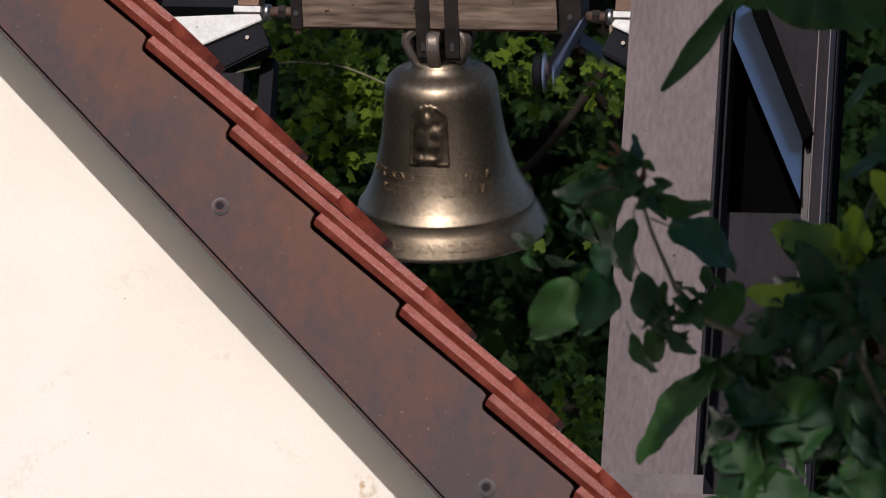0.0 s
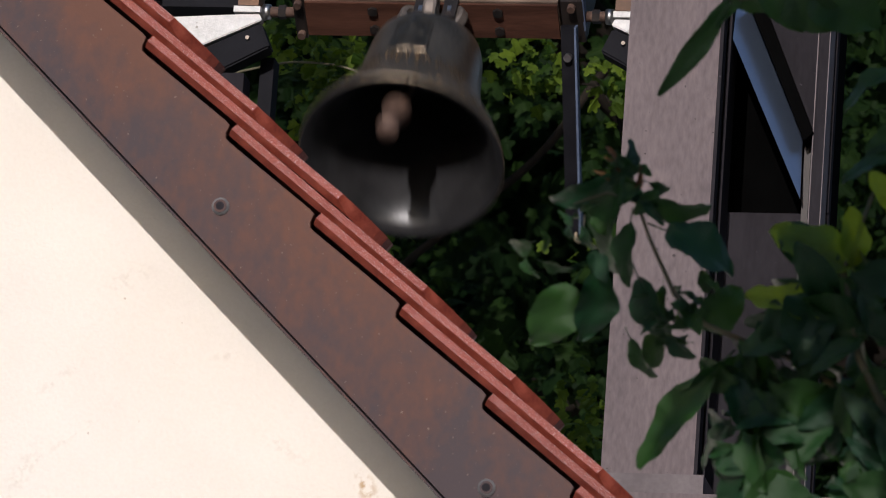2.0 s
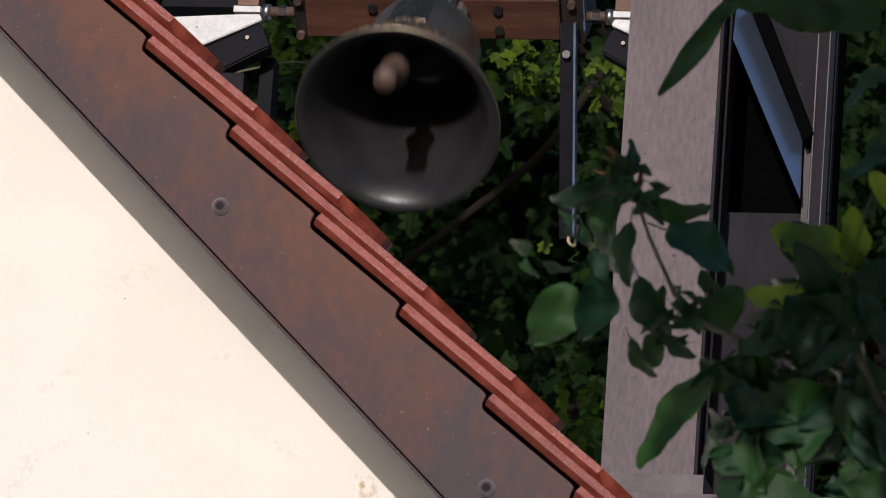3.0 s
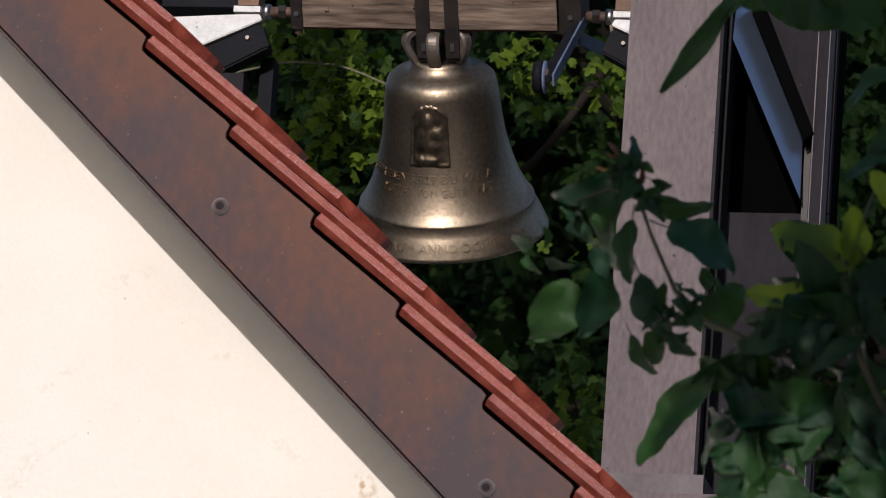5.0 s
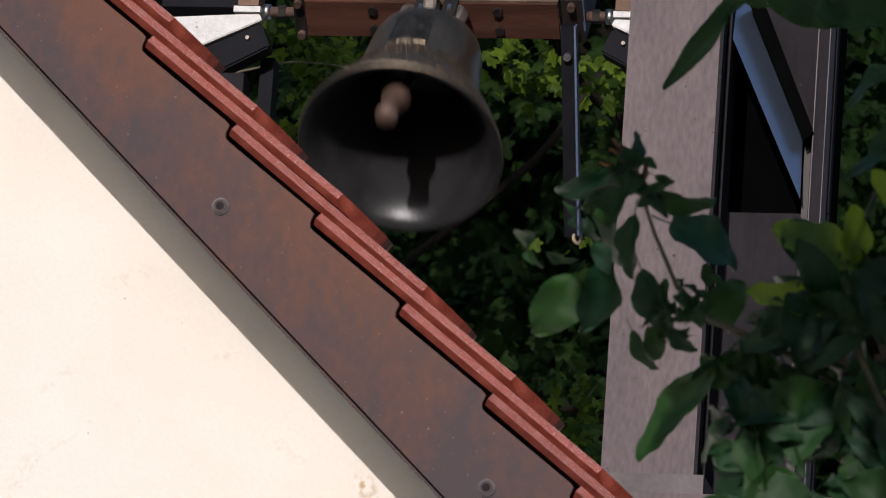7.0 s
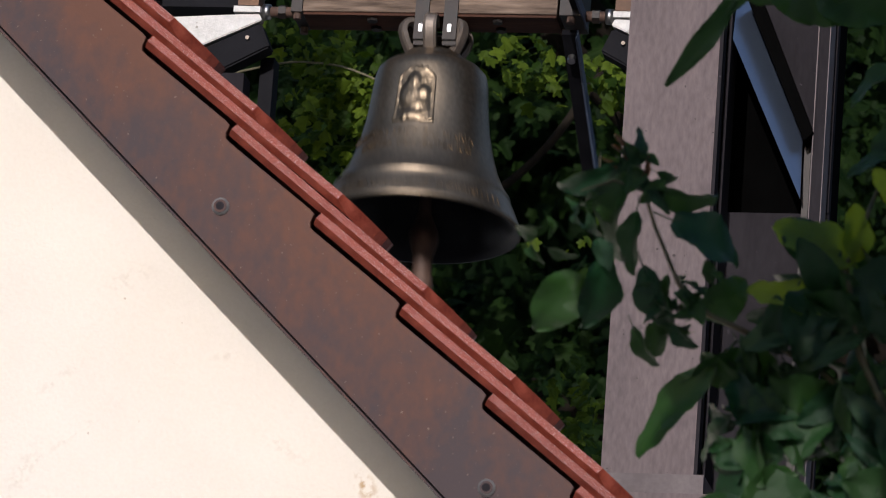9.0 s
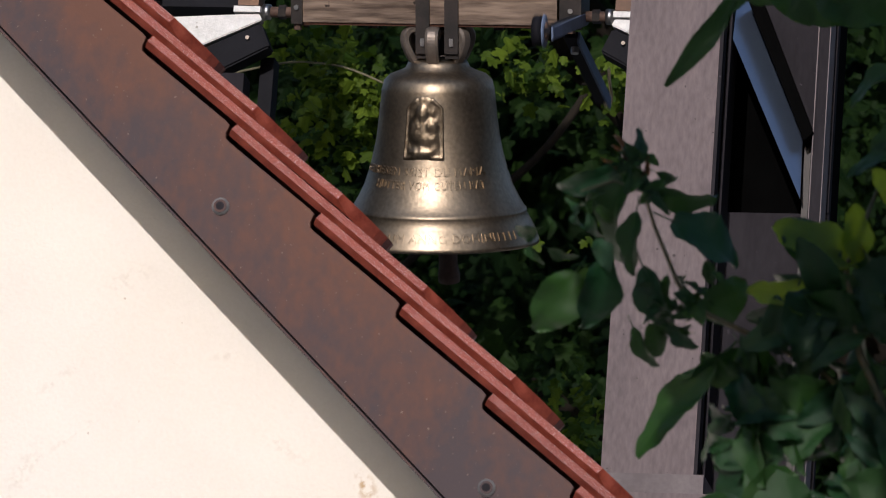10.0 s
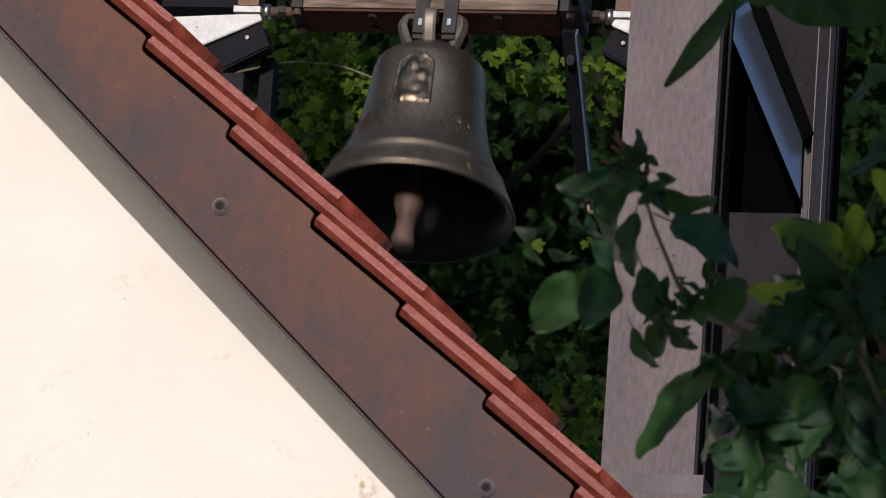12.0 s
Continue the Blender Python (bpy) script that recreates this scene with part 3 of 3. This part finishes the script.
    arm = part("weight_arm", box(0.2080, 0.2212, -0.005, 0.005, -0.315, 0.020, 0.003), M_BAR, bell, "steel weight arm")
    arm.matrix_basis = pose(0.012, 0, 0, -91.5)
    part("arm_flange", box(0.2215, 0.2248, -0.005, 0.014, -0.306, 0.018, 0.0006), M_EDGE, arm, "edge flange, sky sheen put into its blue-grey colour")
    part("weight", rod((0.193, 0.002, -0.300), (0.2085, 0.002, -0.300), 0.0245, n=28, bevel=0.002), M_BAR, arm, "round steel weight", True)
    part("weight_plate", rod((0.2087, 0.002, -0.300), (0.2115, 0.002, -0.300), 0.0255, n=28), M_EDGE, arm, "worn steel disc", True)
    part("weight_ring", rod((0.2117, 0.002, -0.300), (0.2150, 0.002, -0.300), 0.014, n=24, bevel=0.001), M_RUST, arm, "rust red ring", True)
    # clapper
    clap = part("clapper", lathe([(0, 0.004), (0.008, 0.004), (0.008, -0.12), (0.0095, -0.222), (0.015, -0.236), (0.0225, -0.252), (0.0235, -0.264), (0.0200, -0.279), (0.0150, -0.291),
                                  (0.0150, -0.318), (0.0178, -0.336), (0.0175, -0.346), (0, -0.348)], 24), M_RUST, bell, "rust-brown iron clapper with a ball", True)
    clap.matrix_basis = pose(0, 0, -0.100)
    return bell, clap


# ------------------------------------------------------------ foliage
def scatter_leaves(name, material, centres, per, size, spread, seed, lobed=True, lean=(0, -0.6, 0.6)):
    """One sheet of many small leaves in clumps round the given centres."""
    rng = np.random.default_rng(seed)
    if lobed:
        edge = [(0.12, 0.04), (0.36, 0.0), (0.42, 0.15), (0.33, 0.27), (0.53, 0.40), (0.52, 0.55), (0.36, 0.59), (0.22, 0.65), (0.20, 0.83), (0.10, 0.96)]
        shape = [(0, 0.0)] + edge + [(0, 1.0)] + [(-x, y) for x, y in reversed(edge)]
    else:
        shape = [(0, 0), (0.2, 0.2), (0.26, 0.5), (0.14, 0.8), (0, 1), (-0.14, 0.8), (-0.26, 0.5), (-0.2, 0.2)]
    base = np.array([(x, y, -0.45 * abs(x) ** 1.4 - 0.35 * y * y) for x, y in shape])
    k = len(shape)
    cen = np.repeat(np.asarray(centres, float), per, axis=0)
    n = len(cen)
    pos = cen + rng.normal(0, 1, (n, 3)) * np.asarray(spread)
    nrm = rng.normal(0, 0.55, (n, 3)) + np.asarray(lean)
    nrm /= np.linalg.norm(nrm, axis=1)[:, None]
    tip = rng.normal(0, 0.7, (n, 3)) + np.array((0, -0.2, -0.7))
    tip -= nrm * (tip * nrm).sum(1)[:, None]
    tip /= np.linalg.norm(tip, axis=1)[:, None]
    side = np.cross(tip, nrm)
    sz = size * rng.uniform(0.55, 1.2, n)[:, None, None]
    v = pos[:, None, :] + sz * (base[None, :, 0:1] * side[:, None, :] + base[None, :, 1:2] * tip[:, None, :] + base[None, :, 2:3] * nrm[:, None, :])
    me = bpy.data.meshes.new(name)
    half = k // 2
    faces = []
    for i in range(n):
        o = i * k
        faces.append([o + j for j in range(half + 1)])
        faces.append([o] + [o + j for j in range(half, k)])
    me.from_pydata(v.reshape(-1, 3).tolist(), [], faces)
    me.materials.append(material)
    return new(name, me)


def limbs(start, ends, r0, seed, bm):
    rnd = random.Random(seed)
    s = Vector(start)
    for e in ends:
        e = Vector(e)
        mid = (s + e) / 2 + Vector((rnd.uniform(-.2, .2), rnd.uniform(-.2, .2), rnd.uniform(0, .3)))
        line = smooth_line([s, mid, e], 6)
        tube(line, [r0 * (1 - 0.85 * i / (len(line) - 1)) for i in range(len(line))], 7, bm)


def centres_in(n, seed, mid, radii, keep=lambda p: True):
    rng = np.random.default_rng(seed)
    res = []
    while len(res) < n:
        p = rng.uniform(-1, 1, 3)
        if p @ p <= 1:
            q = np.asarray(mid) + p * np.asarray(radii)
            if keep(q):
                res.append(q)
    return res


def build_tree(label, foot, fork, crowns, seed, material, size, trunk_r=0.16, stuff="crown"):
    tree = tagged(new("tree"), label, "tree")
    bm = bmesh.new()
    line = smooth_line([foot, (Vector(foot) + Vector(fork)) / 2 + Vector((0.1, 0.05, 0)), fork], 6)
    tube(line, [trunk_r * (1.25 - 0.6 * i / (len(line) - 1)) for i in range(len(line))], 10, bm)
    allc = []
    for k, (n, mid, radii, per, spread) in enumerate(crowns):
        c = centres_in(n, seed + k, mid, radii)
        limbs(fork, c[:3] if trunk_r > 0.1 else [], trunk_r * 0.3, seed, bm)
        ob = scatter_leaves(stuff, material, c, per, size, spread, seed + 50 + k)
        ob.parent = tree
        tagged(ob, kind="stuff")
        allc += c
    part("trunk", bm, M_BARK, tree, "dark bark trunk and limbs", True)
    return tree


def build_woods():
    build_tree("tall maple behind the bell, shade put into its dark leaf colour", (1.6, 5.2, 0), (1.2, 5.0, 4.3),
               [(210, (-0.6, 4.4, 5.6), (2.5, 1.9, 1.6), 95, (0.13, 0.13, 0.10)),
                # unseen upper crown, added to keep light off the foliage below
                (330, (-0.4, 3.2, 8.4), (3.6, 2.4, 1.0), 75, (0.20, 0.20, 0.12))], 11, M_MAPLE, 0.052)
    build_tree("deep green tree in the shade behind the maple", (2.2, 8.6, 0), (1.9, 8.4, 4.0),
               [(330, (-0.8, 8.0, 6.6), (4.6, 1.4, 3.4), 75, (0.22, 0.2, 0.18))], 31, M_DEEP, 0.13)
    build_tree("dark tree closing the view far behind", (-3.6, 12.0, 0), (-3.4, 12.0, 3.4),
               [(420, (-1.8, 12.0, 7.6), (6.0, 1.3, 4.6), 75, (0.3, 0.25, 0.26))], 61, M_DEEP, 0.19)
    # separate small maple added to carry the sunlit leaf patches
    young = build_tree("maple boughs beside the bell tower, sunlight put into their leaf colour", (-0.75, 1.5, 0), (-0.72, 1.5, 4.3),
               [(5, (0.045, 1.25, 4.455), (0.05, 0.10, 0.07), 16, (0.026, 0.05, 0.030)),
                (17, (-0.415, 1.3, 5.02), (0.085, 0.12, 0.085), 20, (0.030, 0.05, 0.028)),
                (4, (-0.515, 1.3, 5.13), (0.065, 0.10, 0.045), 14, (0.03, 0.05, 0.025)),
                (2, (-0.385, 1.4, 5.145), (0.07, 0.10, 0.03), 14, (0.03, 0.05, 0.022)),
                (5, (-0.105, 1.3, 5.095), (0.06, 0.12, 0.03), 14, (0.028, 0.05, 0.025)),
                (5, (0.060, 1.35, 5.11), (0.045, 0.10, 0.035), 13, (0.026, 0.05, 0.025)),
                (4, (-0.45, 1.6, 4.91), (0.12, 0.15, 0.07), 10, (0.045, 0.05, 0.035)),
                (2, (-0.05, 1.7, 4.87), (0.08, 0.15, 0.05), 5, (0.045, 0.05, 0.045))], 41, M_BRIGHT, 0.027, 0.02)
    # bare twig and a crooked bough of the maple
    wood = tagged(new("bough"), "bare lichened maple boughs hanging behind the bell", "branch")
    part("twig", tube(smooth_line([(-0.60, 1.2, 5.06), (-0.509, 1.2, 5.0806), (-0.458, 1.2, 5.0824), (-0.407, 1.2, 5.077), (-0.366, 1.2, 5.064), (-0.314, 1.2, 5.042), (-0.22, 1.2, 5.0)], 6), 0.0019, 6), M_TWIG, wood, "", True)
    part("limb", tube(smooth_line([(-0.62, 2.2, 4.70), (-0.49, 2.2, 4.955), (-0.378, 2.2, 5.068), (-0.225, 2.2, 5.205), (-0.126, 2.2, 5.352), (-0.06, 2.2, 5.46), (0.15, 2.3, 6.0)], 6), 0.0085, 8), M_BARK, wood, "", True)
    part("limb", tube(smooth_line([(-0.0254, 1.5, 5.141), (0.0003, 1.5, 5.139), (0.0223, 1.5, 5.115), (0.0458, 1.5, 5.068), (0.06, 1.5, 5.0)], 6), 0.0022, 6), M_BARK, wood, "", True)
    return young


def far_woods():
    """Woods added round the place, mostly unseen, to darken reflections and low sky: close on both sides of the
    forecourt, far off across it.
    """
    rng = np.random.default_rng(8)
    cen = []
    for k in range(1700):
        a = rng.uniform(0, 2 * math.pi)
        front = math.cos(a) < 0
        x, y = math.sin(a), math.cos(a)
        far = (abs(x / 18.0) ** 4 + abs(y / (55.0 if front else 26.0)) ** 4) ** -0.25 * rng.uniform(1.0, 1.3)
        tall = 5.5 + 8.0 * min(1.0, max(0.0, far - 12.0) / 14.0)
        cen.append((far * x, far * y, rng.uniform(0.3, tall + 1.0 * math.sin(3 * a) + 0.8 * math.sin(11 * a))))
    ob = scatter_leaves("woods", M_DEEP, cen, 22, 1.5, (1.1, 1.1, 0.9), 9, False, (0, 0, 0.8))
    tagged(ob, "added belt of dark woods around the chapel, mostly out of view", "woods", kind="stuff")


# the plum tree whose branches hang before the tower
FG_Y = -3.30


def leaf_mesh(name, material, wide, curl, fold=0.3, wave=0.0, twist=0.0):
    """A plum leaf of unit length along x: pointed, toothed, folded along its midrib, curling down to the tip."""
    bm = bmesh.new()
    rows, half = 18, 4
    grid = []
    for i in range(rows + 1):
        t = i / rows
        w = wide * 0.5 * math.sin(math.pi * min(1, t * 0.93 + 0.03) ** 0.85) ** 0.8
        tooth = 0.04 * (i % 2) + 0.04 * math.sin(13 * t + 5 * wide)
        line = []
        for j in range(-half, half + 1):
            s = j / half
            a = curl * t
            x, z = (math.sin(a) / curl, (math.cos(a) - 1) / curl) if abs(curl) > 0.01 else (t, 0)
            edge = s * w * (1 + tooth * abs(s) ** 3)
            rise = fold * w * abs(s) ** 1.3 + wave * 0.07 * math.sin(11 * t + 2.5 * s) * abs(s) + 0.010 * math.sin(30 * t) * abs(s)
            c, d = math.cos(twist * t), math.sin(twist * t)
            line.append(bm.verts.new((x, edge * c - rise * d, z + edge * d + rise * c)))
        grid.append(line)
    for a, b in zip(grid, grid[1:]):
        for j in range(2 * half):
            bm.faces.new((a[j], a[j + 1], b[j + 1], b[j]))
    bmesh.ops.remove_doubles(bm, verts=bm.verts, dist=0.0005)
    tube([(-0.25, 0, 0.02), (-0.1, 0, 0.01), (0.03, 0, 0.0)], [0.012, 0.012, 0.010], 5, bm)
    me = bpy.data.meshes.new(name)
    bm.to_mesh(me)
    bm.free()
    for f in me.polygons:
        f.use_smooth = True
    me.materials.append(material)
    return me


def place_leaf(me, parent, base, tip, roll, dy=0.0):
    """A leaf from its base to its tip (x, z on the branch's plane); roll turns its blade from facing the front."""
    b, t = Vector((base[0], FG_Y, base[1])), Vector((tip[0], FG_Y + dy, tip[1]))
    ax = (t - b)
    size = ax.length
    ax.normalize()
    front = Vector((0.15, -0.97, -0.2))
    az = (front - ax * front.dot(ax)).normalized()
    ay = az.cross(ax)
    m = Matrix((ax, ay, az)).transposed().to_4x4()
    ob = new("leaf", me)
    ob.parent = parent
    ob.matrix_basis = parent.matrix_basis.inverted() @ Matrix.Translation(b) @ m @ pose(0, 0, 0, roll) @ Matrix.Scale(size, 4)
    return ob


def at(x, y):
    """A spot on the branches' plane, from steps across and down it."""
    return (0.1695 + 0.00061466 * x + 0.0000553 * y, 3.7801 + 0.0000090 * x - 0.00062755 * y)


def build_plum():
    tree = tagged(new("plum_tree"), "plum tree with hanging leafy twigs in shade before the tower", "tree")
    bm = bmesh.new()
    tube(smooth_line([(2.05, -3.5, 0), (2.0, -3.45, 1.6), (1.8, -3.4, 2.9), (1.5, -3.35, 3.6)], 6), [0.085 - 0.0025 * i for i in range(19)], 10, bm)
    tube(smooth_line([(1.8, -3.4, 2.9), (1.45, -3.32, 3.05), (1.2, FG_Y, 3.28)], 6), [0.03 - 0.0015 * i for i in range(13)], 8, bm)
    part("trunk", bm, M_BARK, tree, "", True)
    kinds = [leaf_mesh("leaf", M_PLUM, 0.52, 0.6, 0.35, 0.5, 0.4), leaf_mesh("leaf", M_PLUM, 0.66, 0.9, 0.25, 0.8, -0.3), leaf_mesh("leaf", M_PLUM, 0.34, 1.4, 0.6, 0.6, 0.9),
             leaf_mesh("leaf", M_BACKLIT, 0.54, 0.5, 0.25, 0.7, 0.3), leaf_mesh("leaf", M_PLUM, 0.32, 0.6, 0.3, 0.4, 0.5), leaf_mesh("leaf", M_PLUM, 0.44, 1.9, 0.7, 0.9, -1.0),
             leaf_mesh("leaf", M_PLUM, 0.19, 0.5, 0.3, 0.3, 0.4)]
    out = []
    # twig that reaches before the post
    g = bmesh.new()
    tube([(x, FG_Y, z) for x, z in (at(1330, 600), at(1240, 560), at(1190, 510), at(1150, 410), at(1132, 350), at(1122, 290))], [0.0032, 0.003, 0.0026, 0.0022, 0.0018, 0.0014], 7, g)
    tube([(x, FG_Y, z) for x, z in (at(1135, 350), at(1080, 330), at(1020, 350))], [0.0016, 0.0014, 0.0010], 6, g)
    low = part("branch", g, M_STEM, tree, "thin leafy plum twig", True)
    for k, x0, y0, x1, y1, roll in ((1, 1012, 492, 940, 606, -12), (4, 1250, 645, 1094, 800, 20), (0, 1212, 668, 1302, 624, 30), (1, 1180, 398, 1312, 445, -35), (2, 1148, 350, 1278, 380, 20),
                                    (0, 1118, 384, 1092, 492, 40), (2, 1105, 300, 1030, 490, 25), (1, 1062, 470, 1045, 596, -30), (0, 1128, 480, 1165, 602, 35), (2, 1110, 585, 1142, 668, 20),
                                    (0, 1120, 292, 1134, 230, 40), (1, 1226, 560, 1328, 512, 25), (2, 1090, 300, 980, 400, -30)):
        place_leaf(kinds[k], low, at(x0, y0), at(x1, y1), roll)
    rnd = random.Random(5)
    for k in range(46):
        x, y = rnd.choice(((1010, 400), (1115, 300), (1190, 530), (1130, 320), (945, 430), (1210, 500), (1060, 350), (1170, 560)))
        x, y, a = x + rnd.uniform(-40, 40), y + rnd.uniform(-35, 35), rnd.uniform(0, 6.28)
        s = rnd.uniform(28, 62)
        place_leaf(kinds[rnd.choice((0, 2, 5, 5))], low, at(x, y), at(x + s * math.cos(a), y + s * abs(math.sin(a))), rnd.uniform(-70, 70), rnd.uniform(-.03, .03))
    shoot = leaf_mesh("leaf", M_SHOOT, 0.30, 0.8, 0.5, 0.4, 0.5)
    for x0, y0, x1, y1 in ((1110, 300, 1082, 262), (1112, 305, 1092, 240), (1085, 310, 1062, 290), (1128, 330, 1150, 290)):
        place_leaf(shoot, low, at(x0, y0), at(x1, y1), 30, -0.01)
    out.append(low)
    # thick growth beside the tower
    g = bmesh.new()
    tube([(x, FG_Y, z) for x, z in (at(1640, 900), at(1560, 760), at(1500, 620), at(1480, 470), at(1540, 330))], [0.006, 0.005, 0.004, 0.003, 0.002], 7, g)
    tube([(x, FG_Y, z) for x, z in (at(1560, 760), at(1420, 640), at(1310, 590))], [0.004, 0.003, 0.002], 6, g)
    mass = part("branch", g, M_STEM, tree, "thin leafy plum twig", True)
    for k, x0, y0, x1, y1, roll in ((3, 1492, 466, 1362, 392, 20), (3, 1498, 462, 1508, 366, 15), (3, 1585, 370, 1538, 305, 10), (3, 1450, 545, 1316, 500, 35), (1, 1520, 560, 1340, 590, -10)):
        place_leaf(kinds[k], mass, at(x0, y0), at(x1, y1), roll, -0.02)
    for k in range(130):
        x, y = rnd.uniform(1270, 1600), rnd.uniform(470, 920)
        if y < 470 + (1420 - x) * 1.1 or (x < 1345 and y < 600):
            continue
        a, s = rnd.uniform(0.6, 4.6), rnd.uniform(60, 122)
        place_leaf(kinds[rnd.choice((0, 1, 5, 0, 2, 1, 4))], mass, at(x, y), at(x + s * math.cos(a), y + s * math.sin(a)), rnd.uniform(-50, 50), rnd.uniform(-.05, .05))
    out.append(mass)
    # sprays hanging in from above
    g = bmesh.new()
    tube([(x, FG_Y, z) for x, z in (at(1700, -260), at(1560, -80), at(1420, -30), at(1320, -5))], [0.006, 0.004, 0.003, 0.002], 7, g)
    top = part("branch", g, M_STEM, tree, "thin leafy plum twig", True)
    for k, x0, y0, x1, y1, roll in ((6, 1330, -8, 1250, 55, 20), (6, 1300, -4, 1186, 170, -20), (4, 1300, -14, 1392, 20, 25), (1, 1400, -30, 1480, 62, 30), (1, 1440, -40, 1560, 50, 10), (0, 1350, -35, 1440, 36, -20), (0, 1580, 120, 1478, 175, 50), (0, 1600, 225, 1520, 262, 15), (4, 1600, 255, 1470, 300, 30)):
        place_leaf(kinds[k], top, at(x0, y0), at(x1, y1), roll)
    out.append(top)
    # crown added above the view, placed to shade the hanging twigs
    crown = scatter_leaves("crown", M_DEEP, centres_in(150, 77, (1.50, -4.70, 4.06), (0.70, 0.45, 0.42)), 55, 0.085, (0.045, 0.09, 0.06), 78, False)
    crown.parent = tree
    tagged(crown, kind="stuff")
    return out


shift_mix(M_COPPER, (OUT.x, 0, OUT.y), OUT.dot(TILE_0) - 0.085, OUT.dot(TILE_0) + 0.012, 0.10)
stain(M_RENDER, 0.286, 3.630, 0.030, 0.016, -60, (0.40, 0.25, 0.11), 0.9, 90)
for x, z, long, wide, angle in ((-0.105, 3.722, 0.055, 0.010, 38), (-0.07, 3.655, 0.085, 0.006, 38), (0.20, 3.64, 0.06, 0.012, -30), (-0.02, 3.86, 0.05, 0.02, 20), (0.12, 3.76, 0.03, 0.008, 10), (-0.14, 3.60, 0.07, 0.02, 60)):
    stain(M_RENDER, x - 0.029, z + 0.041, long, wide, angle, (0.50, 0.43, 0.36), 0.3, 130)
roof = build_chapel()
tower = build_tower()
bell, clapper = build_bell()
sunlit_maple = build_woods()
far_woods()
branches = build_plum()
build_tiles(roof)


# ------------------------------------------------------------ what moves
def clapper_swing(t):
    """Degrees of the clapper in the bell, forward positive: it lags a little and stops at the bell's flank."""
    n = t - 6
    turns = 0.3004 + 0.80942 * n + 0.003166 * n ** 2 - 0.000337 * n ** 3
    size = 42.4 * math.exp(-0.0596 * n - 0.00737 * n * n)
    lag = 25 - 15 * min(1.0, max(0.0, (t - 9) / 2))
    return max(-15.0, min(18.5, 0.70 * size * math.cos(2 * math.pi * turns - radians(lag))))


def motions():
    # the bell's angle from hanging straight, in degrees, forward positive
    walk(bell, [(t, pose(0, 0, AXIS_Z, -a)) for t, a in (
            (0, -35.2), (0.1, -15.1), (0.2, 7.7), (0.3, 32.6), (0.4, 47.6), (0.5, 54), (0.6, 50.2), (0.7, 34.6), (0.8, 14.2), (0.9, -9), (1, -28.8),
            (1.1, -39.1), (1.2, -40.6), (1.3, -32.9), (1.4, -14.3), (1.5, 8.9), (1.6, 28.6), (1.7, 46.6), (1.8, 52.7), (1.9, 48.9), (2, 34.9), (2.1, 11.1),
            (2.2, -11.2), (2.3, -30.3), (2.4, -39.5), (2.5, -40.2), (2.6, -34.4), (2.7, -18.4), (2.8, 5.4), (2.9, 29.9), (3, 45.8), (3.1, 51.9), (3.2, 48),
            (3.3, 34.7), (3.4, 13.7), (3.5, -9.3), (3.6, -28.5), (3.7, -39.4), (3.8, -39.5), (3.9, -28.6), (4, -9.4), (4.1, 13.4), (4.2, 34.2), (4.3, 47.9),
            (4.4, 51.3), (4.5, 43.5), (4.6, 26.6), (4.7, 4.6), (4.8, -16.2), (4.9, -31.4), (5, -36.6), (5.1, -32.6), (5.2, -20.6), (5.3, 2.8), (5.4, 23.6),
            (5.5, 42), (5.6, 49.8), (5.7, 47.6), (5.8, 35.5), (5.9, 14.7), (6, -5.3), (6.1, -25.1), (6.2, -33), (6.3, -30.7), (6.4, -21.5), (6.5, -5.6),
            (6.6, 12.8), (6.7, 32.4), (6.8, 43.7), (6.9, 45.3), (7, 37.7), (7.1, 20.9), (7.2, 2.6), (7.3, -15.6), (7.4, -29.7), (7.5, -32), (7.6, -24.5),
            (7.7, -9.3), (7.8, 9.4), (7.9, 26.9), (8, 38.7), (8.1, 41.9), (8.2, 35.7), (8.3, 22), (8.4, 4.3), (8.5, -12.6), (8.6, -24.6), (8.7, -29.9),
            (8.8, -24.7), (8.9, -10.3), (9, 4.7), (9.1, 21.5), (9.2, 32.9), (9.3, 37.7), (9.4, 33.6), (9.5, 22), (9.6, 6.9), (9.7, -10), (9.8, -20.6),
            (9.9, -25.6), (10, -22.9), (10.1, -11.1), (10.2, 2.7), (10.3, 17.3), (10.4, 27.7), (10.5, 33), (10.6, 31), (10.7, 20.9), (10.8, 8.7), (10.9, -4.8),
            (11, -16.6), (11.1, -24), (11.2, -23.6), (11.3, -15.1), (11.4, -3), (11.5, 10.4), (11.6, 21.1), (11.7, 29.3), (11.8, 29.7), (11.9, 23.6), (12, 13.9))])
    walk(clapper, [(k / 15, pose(0, 0, -0.100, -clapper_swing(k / 15))) for k in range(181)])
    # light wind in the plum twigs
    breeze = ((0, 0.0), (0.8, 0.25), (1.5, 0.45), (2.5, 0.5), (4.0, 0.3), (5.5, 0.1), (6.5, -0.15), (8.0, -0.45), (9.5, -0.65), (10.5, -0.5), (12, -0.5))
    foot = Vector((-0.75, 1.5, 0))
    walk(sunlit_maple, [(t, Matrix.Translation(foot) @ pose(0, 0, 0, 0.05 * math.sin(2.1 * t), 0.16 * d + 0.05 * math.sin(3.7 * t)) @ Matrix.Translation(-foot)) for t, d in breeze])
    for k, ob in enumerate(branches):
        c = Vector((1.35, FG_Y, 3.35))
        turn = lambda d: Matrix.Translation(c) @ pose(0, 0, 0, 0.3 * d * (1 - k), -d * (0.9, 0.5, 0.7)[k] * 1.6) @ Matrix.Translation(-c)
        walk(ob, [(t, turn(d)) for t, d in breeze])


motions()
